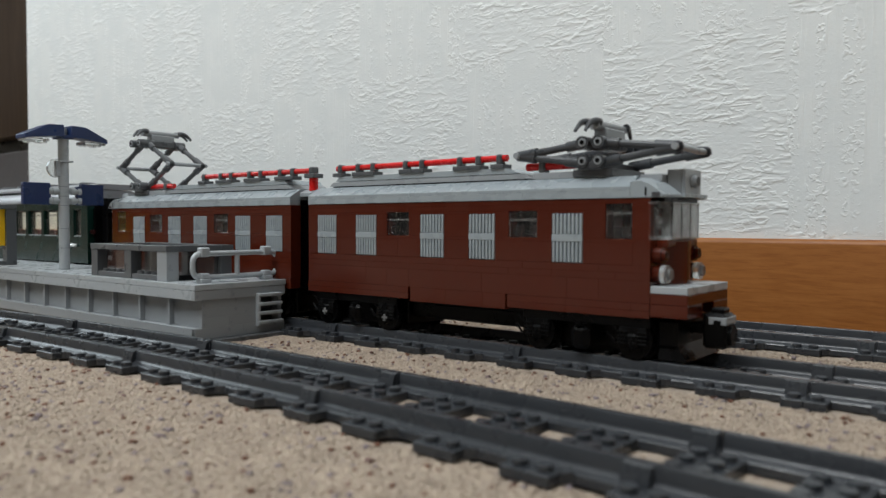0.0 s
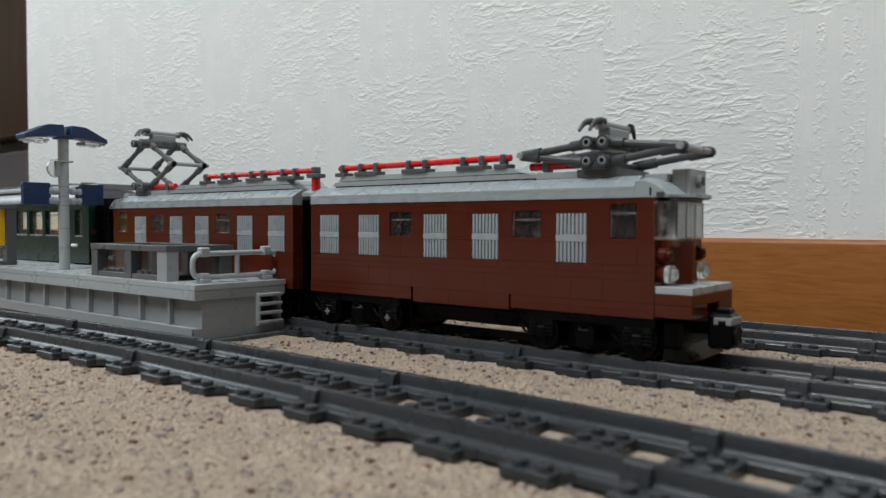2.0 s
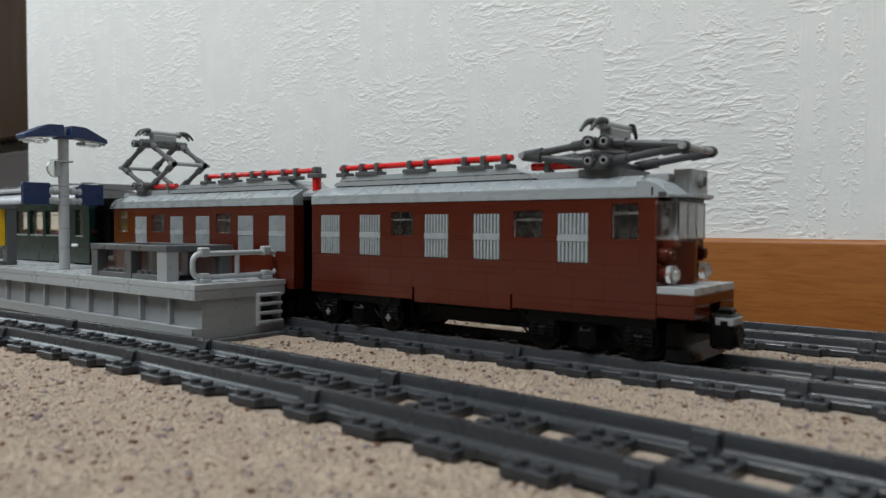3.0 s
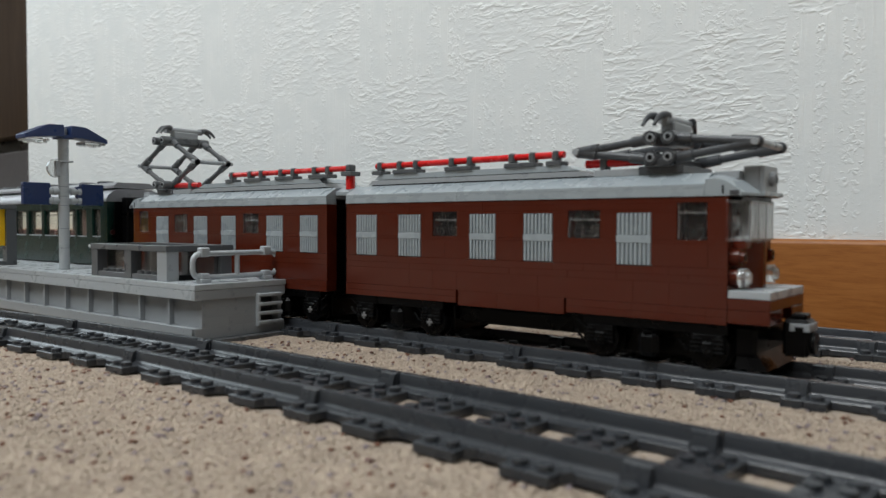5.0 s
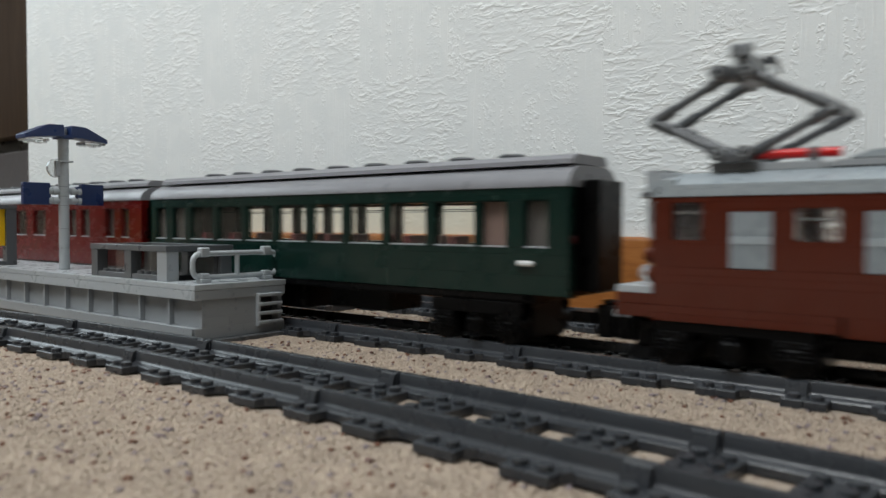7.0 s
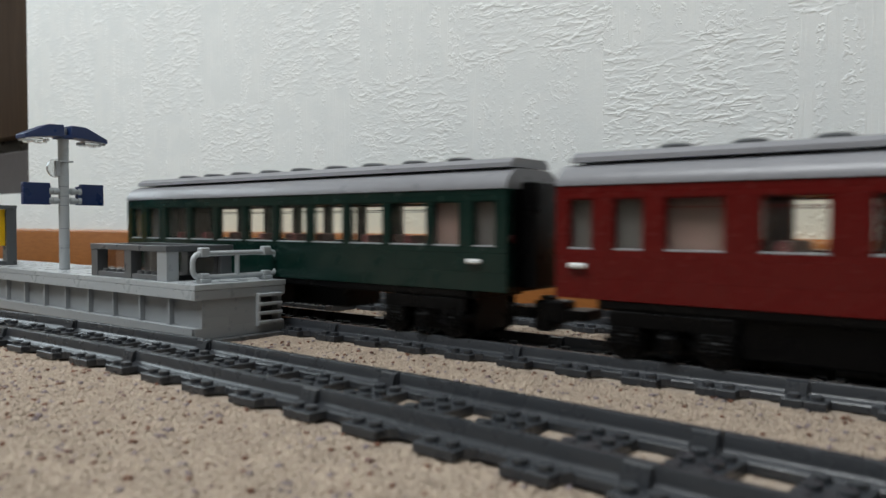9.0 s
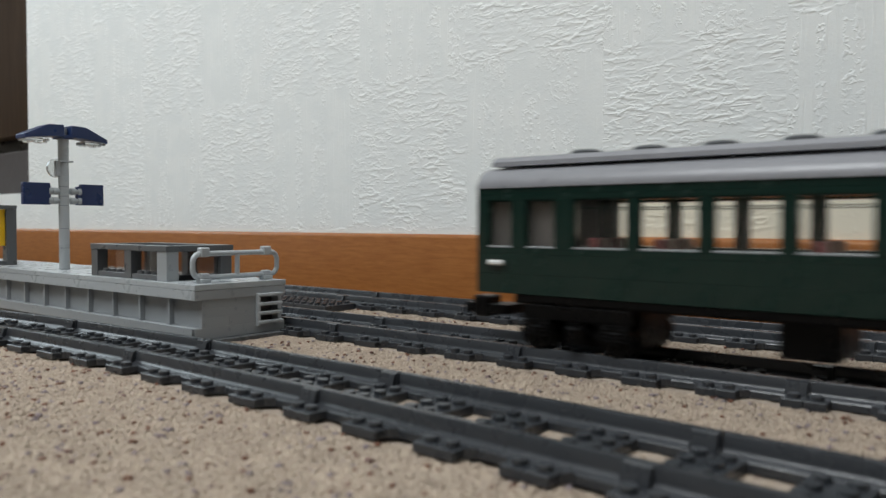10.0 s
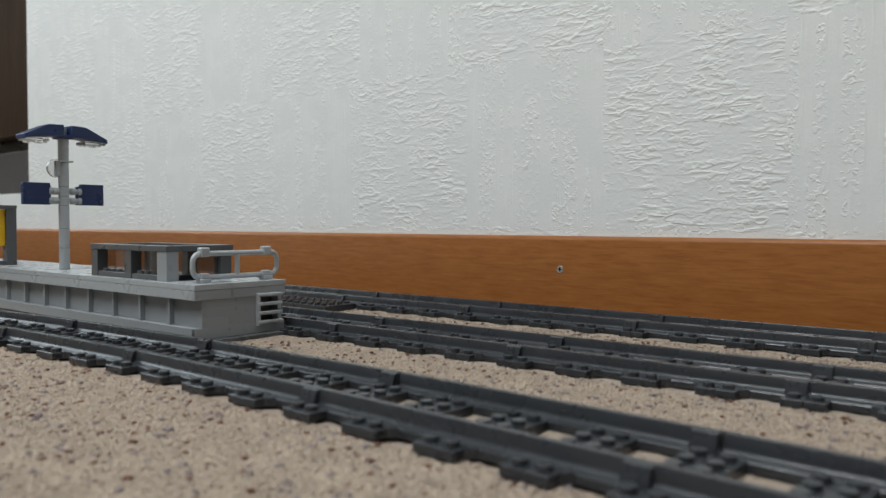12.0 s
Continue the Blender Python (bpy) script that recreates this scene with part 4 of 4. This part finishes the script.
    spots = ((107, 1), (81, 2), (49, 2), (17, 2)) if raised else ((a + 6, 1), (a + 27, 2), (a + 64, 2), (a + 102, 2), (b - 21, 1))
    for c, n in spots:
        part("clip_base", bx(bmesh.new(), c - (4 if n == 1 else 9), c + (4 if n == 1 else 9), ry - 4, ry + 4, 95.0, 97.2, 0.3), DARK, t, mirror=d)
        for k in range(n):
            e = c + (0 if n == 1 else (-6, 6)[k])
            part("clip", bx(bmesh.new(), e - 1.7, e + 1.7, ry - 2.5, ry + 2.3, 97.1, 102.2, 0.7), DARK, pipe, mirror=d)
    if raised:
        end = prism(bmesh.new(), [(-17, 84.0), (-17, 86.0), (-12, 88.5), (12, 88.5), (17, 86.0), (17, 84.0)], -12, -0.1, 2, 0)
        part("roof_end", end, ROOFGREY, t, "rounded grey roof end", mirror=d)
        part("conduit_post", rod(bmesh.new(), (-7.5, ry, 87.6), (-7.5, ry, 95.6), 2.8, 14), RED, t, "red upright pipe end", mirror=d)
        part("clip_base", bx(bmesh.new(), -12, -3, ry - 4, ry + 4, 95.4, 98.0, 0.3), DARK, t, mirror=d)
        part("clip", bx(bmesh.new(), -9.7, -5.3, ry - 2.6, ry + 2.6, 98.0, 102.2, 0.7), DARK, t, mirror=d)
    part("roof_plate", bx(bmesh.new(), b + 0.5, b + 42, -16, 16, 88.6, 91.8, 0.3), MID, t, mirror=d)
    part("short_conduit", rod(bmesh.new(), (b - 5, ry, 95.0), (b + 26, ry, 95.2), 1.9, 12), RED, t, "short red pipe", mirror=d)
    part("clip", bx(bmesh.new(), b + 2.5, b + 6.0, ry - 2.6, ry + 2.6, 91.8, 97.3, 0.6), DARK, t, mirror=d)
    pantograph(t, 184.7, d, raised)
    # horn block on the cab roof
    horn = bx(bx(bmesh.new(), L + 1.2, L + 7.6, -10, 8, 80.7, 91.2, 0.3), L + 7.7, L + 9.4, -10, 8, 79.2, 91.2, 0.2)
    bx(horn, L - 9.0, L + 1.1, -15, 15, 85.9, 89.2, 0.3)
    hb = part("headlamp_block", horn, MID, t, mirror=d)
    part("headlamp_tube", rod(rod(bmesh.new(), (L + 9.3, -1, 86), (L + 11.2, -1, 86), 2.9, 16), (L + 11.2, -1, 86), (L + 11.6, -1, 86), 2.4, 12), MID, hb, mirror=d)
    # Black disc on the closed tube, coloured as a hole in shade.
    part("tube_hole", rod(bmesh.new(), (L + 11.3, -1, 86), (L + 11.75, -1, 86), 2.0, 12), BLACK, hb, "black disc for the shade in the hole", mirror=d)
    # cab front
    for s in both:
        y0, y1 = sorted((24.0 * s, 17.0 * s))
        part("corner_post", bx(bmesh.new(), L - 7.9, L - 0.8, y0 + 0.1, y1 - 0.1, 34, 78.6, 0.2), BROWN, t, mirror=d)
    part("cab_front", bx(bmesh.new(), L - 7, L - 3, -17, 17, 34, 60, 0.2), BROWN, t, mirror=d)
    # Pale panel added behind the windscreen to brighten it.
    part("cab_partition", bx(bmesh.new(), L - 11, L - 8.5, -15.8, 15.8, 34, 78.4, 0.2), LIGHT, t, "pale grey backing added to brighten the windscreen", mirror=d)
    # windscreen: three clear bricks across the front, one slanting back on either side
    edge = [(L - 0.6, -24.3), (L + 6.0, -15.2), (L + 6.0, -5.1), (L + 6.0, 5.1), (L + 6.0, 15.2), (L - 0.6, 24.3)]
    for (xa, ya), (xb, yb) in zip(edge, edge[1:]):
        run_ = Vector((xb - xa, yb - ya, 0)).normalized()
        turn = Matrix.Translation(((xa + xb) / 2, (ya + yb) / 2, 0)) @ Matrix.Rotation(math.atan2(run_.y, run_.x), 4, "Z")
        w = math.hypot(xb - xa, yb - ya) / 2 - 0.1
        bm = bx(bmesh.new(), -w, w, 0, 1.3, 60.9, 77.0, 0.3)
        bmesh.ops.transform(bm, matrix=turn, verts=bm.verts)
        pane = part("windscreen_brick", bm, SCREEN, t, "clear plastic windscreen brick", mirror=d)
        pane.visible_shadow = False
        # Whitish rims and side walls give the screen its milky bright edges.
        for z0, z1 in ((60.9, 62.1), (75.9, 77.1)):
            bm = bx(bmesh.new(), -w, w, -0.25, 5.0, z0, z1, 0.2)
            bmesh.ops.transform(bm, matrix=turn, verts=bm.verts)
            part("rim", bm, MILKY_CLEAR, pane, mirror=d).visible_shadow = False
        bm = bmesh.new()
        for e in (-w + 0.5, w - 0.5):
            bx(bm, e - 0.5, e + 0.5, 1.35, 5.0, 62.2, 75.8, 0.15)
        bmesh.ops.transform(bm, matrix=turn, verts=bm.verts)
        part("side_wall", bm, MILKY_CLEAR, pane, mirror=d).visible_shadow = False
        # Small whitish studs put in as glints.
        bm = bmesh.new()
        for z in (66.0, 69.2, 73.0):
            rod(bm, (0, 1.5, z), (0, 3.4, z), 1.7 if z == 69.2 else 0.7, 12)
        bmesh.ops.transform(bm, matrix=turn, verts=bm.verts)
        part("glint_stud", bm, MILKY_CLEAR, pane, mirror=d).visible_shadow = False
    for z in (64.5, 72.5):
        bm = bmesh.new()
        for y in (-20, -12, -4, 4, 12, 20):
            rod(bm, (L - 8.4, y, z), (L - 6.6, y, z), 2.4, 12)
        part("stud_row", bm, BROWN, t, mirror=d)
    part("cab_lintel", bx(bx(bmesh.new(), L - 6, L + 4, -19, 19, 77.2, 78.8, 0.2), L - 3, L + 3, -3, 3, 59, 60.8, 0.2), BLACK, t, mirror=d)
    part("cab_ledge", bx(bmesh.new(), L - 2.8, L + 4.6, -17, 17, 57.6, 60.7, 0.2), BROWN, t, mirror=d)
    bm = bmesh.new()
    arc = [(L - 3 + 10.5 * max(math.sin(radians(18 * k)), 0.0) ** 0.8, -14.6 + 29.2 * k / 10) for k in range(11)]
    lo_ = [bm.verts.new((px, py, 41.3)) for px, py in arc]
    hi_ = [bm.verts.new((px, py, 60.0)) for px, py in arc]
    for i in range(10):
        bm.faces.new((lo_[i], lo_[i + 1], hi_[i + 1], hi_[i]))
    bm.faces.new(lo_)
    bm.faces.new(hi_[::-1])
    bm.faces.new((lo_[0], hi_[0], hi_[10], lo_[10]))
    part("nose_bulge", bm, BROWN, t, "rounded brown nose", mirror=d)
    for s in both:
        y = 18.5 * s
        bm = rod(rod(bmesh.new(), (L - 3, y, 54.2), (L + 3.6, y, 54.2), 3.6, 18), (L + 3.6, y, 54.2), (L + 5.2, y, 54.2), 2.5, 16)
        lamp = part("upper_lamp", bm, BROWN, t, mirror=d)
        # Hole shade as a black disc on the lamp's end.
        part("lamp_hole", rod(bmesh.new(), (L + 5.0, y, 54.2), (L + 5.35, y, 54.2), 1.4, 12), BLACK, lamp, "black disc for the shade in the hole", mirror=d)
        bm = rod(bmesh.new(), (L - 3, y, 46.2), (L + 3.2, y, 46.2), 3.6, 18)
        holder = part("lamp_holder", bm, BROWN, t, mirror=d)
        bm = rod(rod(bmesh.new(), (L + 3.2, y, 46.2), (L + 6.0, y, 46.2), 3.9, 18), (L + 6.0, y, 46.2), (L + 7.4, y, 46.2), 2.4, 16)
        part("headlight", bm, MILKY_CLEAR, holder, "clear plastic headlight", mirror=d)
    part("nose_deck", bx(bmesh.new(), L + 0.3, L + 16.4, -24, 24, 38.2, 41.3, 0.2), LIGHT, t, "light grey nose deck", mirror=d)
    part("nose_brick", bx(bmesh.new(), L + 0.05, L + 16.4, -24, 24, 33.7, 38.1, 0.2), BROWN, t, mirror=d)
    bm = bx(bmesh.new(), L + 0.05, L + 16.4, -24, -7, 28.2, 33.6, 0.2)
    bx(bm, L + 0.05, L + 16.4, 7, 24, 28.2, 33.6, 0.2)
    part("nose_skirt", bm, BROWN, t, mirror=d)
    bm = bx(bmesh.new(), L + 1, L + 10, -19, 19, 14.5, 27, 1.4)
    prism(bm, [(-19.5, 9.8), (-17.5, 16), (17.5, 16), (19.5, 9.8)], L + 2, L + 14.5, 0, 4.5)
    part("plough", bm, BLACK, t, mirror=d)
    bogie(t, 38.5, (14.5, 62.5), d, True)
    bogie(t, 183.0 + 8 * off, (160.0 + 8 * off, 208.0 + 8 * off), d, False)
    coupler(t, L + 17, d)
    part("drawbar", bx(bmesh.new(), -8, 10, -6, 6, 22, 28, 0.4), BLACK, t, mirror=d)
    VEHICLES.append((t, x))
    return t


def coach(x, length, w0, pitch, count, wide, doors, material, label, rear_open, backed=()):
    """A passenger coach; local x runs from its rear end forwards."""
    t = thing("passenger_coach", (x, YT, 0), label, "coach", "coaches of the train")
    rng = random.Random(int(length) + count)
    both = (-1, 1)
    wins = [(w0 + pitch * i, w0 + pitch * i + wide) for i in range(count)]
    opens = wins + doors
    course(t, [], length, 34.0, 43.4, material, rng, both, 1, 6.0, 64)
    course(t, [], length, 43.4, 53.0, material, rng, both, 1, 6.0, 64)
    course(t, [], length, 53.0, 56.0, material, rng, both, 1, 6.0, 96)
    for a, b in runs(opens, length):
        for s in both:
            y0, y1 = sorted((24.0 * s, 19.0 * s))
            brick(t, a, b, y0, y1, 56.0, 78.8, material, "window_post")
    course(t, [], length, 78.8, 81.4, material, rng, both, 1, 6.0, 96)
    course(t, [], length, 81.4, 84.6, material, rng, both, 1, 6.0, 96)
    for s in both:
        for a, b in wins:
            pane_window(t, a, b, 56.0, 78.8, 24.0 * s, 1, material, True)
        for a, b in doors:
            pane_window(t, a, b, 56.0, 78.8, 24.0 * s, 1, material, False)
    part("underframe", bx(bx(bmesh.new(), 20, length - 20, -21, 21, 29.4, 33.8, 0.3), 2, length - 2, -9, 9, 33.5, 36.8, 0.3), BLACK, t)
    part("sole_bar", bx(bx(bmesh.new(), 22, length - 24, -23.4, -19, 30.5, 33.9, 0.3), 24, length - 24, 19, 23.4, 30.5, 33.9, 0.3), BLACK, t)
    bm = bx(bmesh.new(), length * 0.4, length * 0.465, -18, 18, 15.5, 30, 1.0)
    bx(bm, length * 0.52, length * 0.66, -15, 15, 18, 30, 1.0)
    if count < 6:
        bx(bm, length * 0.235, length * 0.74, -20, 20, 13.5, 30, 1.0)
    part("equipment_box", bm, BLACK, t)
    part("floor", bx(bmesh.new(), 4, length - 4, -18, 18, 37, 40, 0), BLACK, t)
    # seats and partitions
    for i, (a, b) in enumerate(wins):
        if i % 3 != 2:
            bm = bx(bmesh.new(), a + 4, a + 9, -17, -3, 40, 61, 0.5)
            bx(bm, a + 4, a + 9, 5, 17, 40, 61, 0.5)
            bx(bm, a + 9, a + 17, -17, -3, 40, 50, 0.5)
            bx(bm, a + 9, a + 17, 5, 17, 40, 50, 0.5)
            part("seat", bm, SEATS, t)
        if i in backed:
            part("window_blind", bx(bmesh.new(), a - 1, b + 1, -17.8, -17.2, 54, 80, 0.2), ROSE, t, "flat pinkish grey panel behind the window")
    # Panels close behind the door panes; the pinkish ones imitate light reflected there.
    for a, b in doors:
        for q in both:
            y0, y1 = sorted((17.6 * q, 18.6 * q))
            part("door_blind", bx(bmesh.new(), a - 1, b + 1, y0, y1, 54, 80, 0.2), ROSE if 295 < a < 310 else CURTAIN, t, "panel behind the door pane, pinkish ones for reflected light")
    # roof in three lengths, lid and vents
    outer = [(-24.6, 84.7), (-24.6, 86.2), (-22.6, 90.0), (-18.5, 93.2), (-14, 94.8), (14, 94.8), (18.5, 93.2), (22.6, 90.0), (24.6, 86.2), (24.6, 84.7)]
    n = 4
    for k in range(n):
        a, b = length * k / n, length * (k + 1) / n
        part("roof_tile", prism(bmesh.new(), outer, a + 0.1, b - 0.1), GUNMETAL, t, "grey curved roof piece")
        part("roof_lid", prism(bmesh.new(), [(-17.5, 95.6), (-17.2, 97.8), (-14, 100.2), (14, 100.2), (17.2, 97.8), (17.5, 95.6)],
                               max(a + 0.1, 4.0), min(b - 0.1, length - 2)), GUNMETAL, t)
    m = 9 if length > 320 else 8
    for k in range(m):
        c = 47 + (length - 94) * k / (m - 1)
        bm = rod(rod(bmesh.new(), (c, 0, 100.2), (c, 0, 102.0), 7.6, 22), (c, 0, 102.0), (c, 0, 102.9), 7.6, 22, 6.4)
        part("roof_vent", bm, DARK, t, "round dark grey roof vent")
    # ends: gangways, buffers, rear lamps
    for e, s in ((0.0, -1), (length, 1)):
        a, b = sorted((e + 0.2 * s, e - 5.0 * s))
        part("end_wall", bx(bmesh.new(), a, b, -18, 18, 34, 84.6, 0.2), BLACK if s > 0 else material, t)
        a, b = sorted((e + 0.2 * s, e + (9.0 if s > 0 else 5.0) * s))
        if s > 0 or not rear_open:
            g = bx(bmesh.new(), a, b, -12, 12, 36, 88, 0.6)
            part("gangway", g, BLACK, t, "black gangway frame")
        bm = bx(bmesh.new(), min(e - 8 * s, e + 4 * s), max(e - 8 * s, e + 4 * s), -9, 9, 21.5, 26.2, 0.4)
        part("buffer_beam", bm, BLACK, t)
        for y in (-20, 20):
            part("tail_lamp", rod(bmesh.new(), (e, y, 60), (e + 1.6 * s, y, 60), 2.0, 12), TAILRED, t, "small dark red tail lamp")
        for q in both:
            y0, y1 = sorted((24 * q, 26.6 * q))
            hx = doors[-1][0] + 2 if s > 0 else 12
            bm = bx(bmesh.new(), hx - 4.5, hx + 4.5, y0, y1, 47.4, 50.0, 0.8)
            part("door_handle", bm, WHITE, t, "white door handle")
    for c, axles in ((54, (34, 74)), (length - 54, (length - 74, length - 34))):
        bogie(t, c, axles, 1, False)
    coupler(t, length + 5, 1, True)
    bm = bx(bmesh.new(), -22, -2, -5, 5, 21, 26, 0.4)
    part("rear_coupler", bx(bm, -16, -6, -6.2, 6.2, 19, 30, 0.9), BLACK, t)
    VEHICLES.append((t, x))
    return t


locomotive(106.5, 1, 27, 0, False, "brown electric locomotive half with grey louvres and folded pantograph")
locomotive(90.0, -1, 27, 0, True, "brown electric locomotive half with grey louvres and raised pantograph")
coach(-518, 352, 50.9, 31.6, 8, 26.3, [(6.4, 20.0), (28, 44), (301.6, 317.6), (327.5, 341)], GREEN, "dark green passenger coach with grey roof behind the engine", False)
coach(-884, 352, 52.0, 38.4, 4, 25.0, [(6.6, 18.6), (28.5, 42.6), (234, 249), (257, 272), (298, 312), (322, 334)], CRIMSON,
      "dark red passenger coach with grey roof in mid train", False, (0,))
coach(-1263, 352, 53.4, 31.6, 8, 26.3, [(6.4, 20.0), (28, 44), (305.0, 322.5), (331.0, 345.0)], GREEN, "dark green last passenger coach with grey roof and bare rear end", True)


def motions():
    for t, x in VEHICLES:
        walk(t, [(s, pose((x + run) * MM, YT * MM, 0)) for s, run in RUN])
    # wheels: a row at least every 60 degrees of turn
    steps = []
    for (t0, r0), (t1, r1) in zip(RUN, RUN[1:]):
        n = max(1, math.ceil(math.degrees((r1 - r0) / RW) / 65), )
        n = min(n, max(1, round((t1 - t0) * FPS)))
        steps += [(t0 + (t1 - t0) * k / n, r0 + (r1 - r0) * k / n) for k in range(n)]
    steps.append(RUN[-1])
    for w, x in WHEELSETS:
        walk(w, [(s, pose(x * MM, 0, (ZR + RW) * MM, 0, math.degrees(run / RW), 0)) for s, run in steps])


motions()
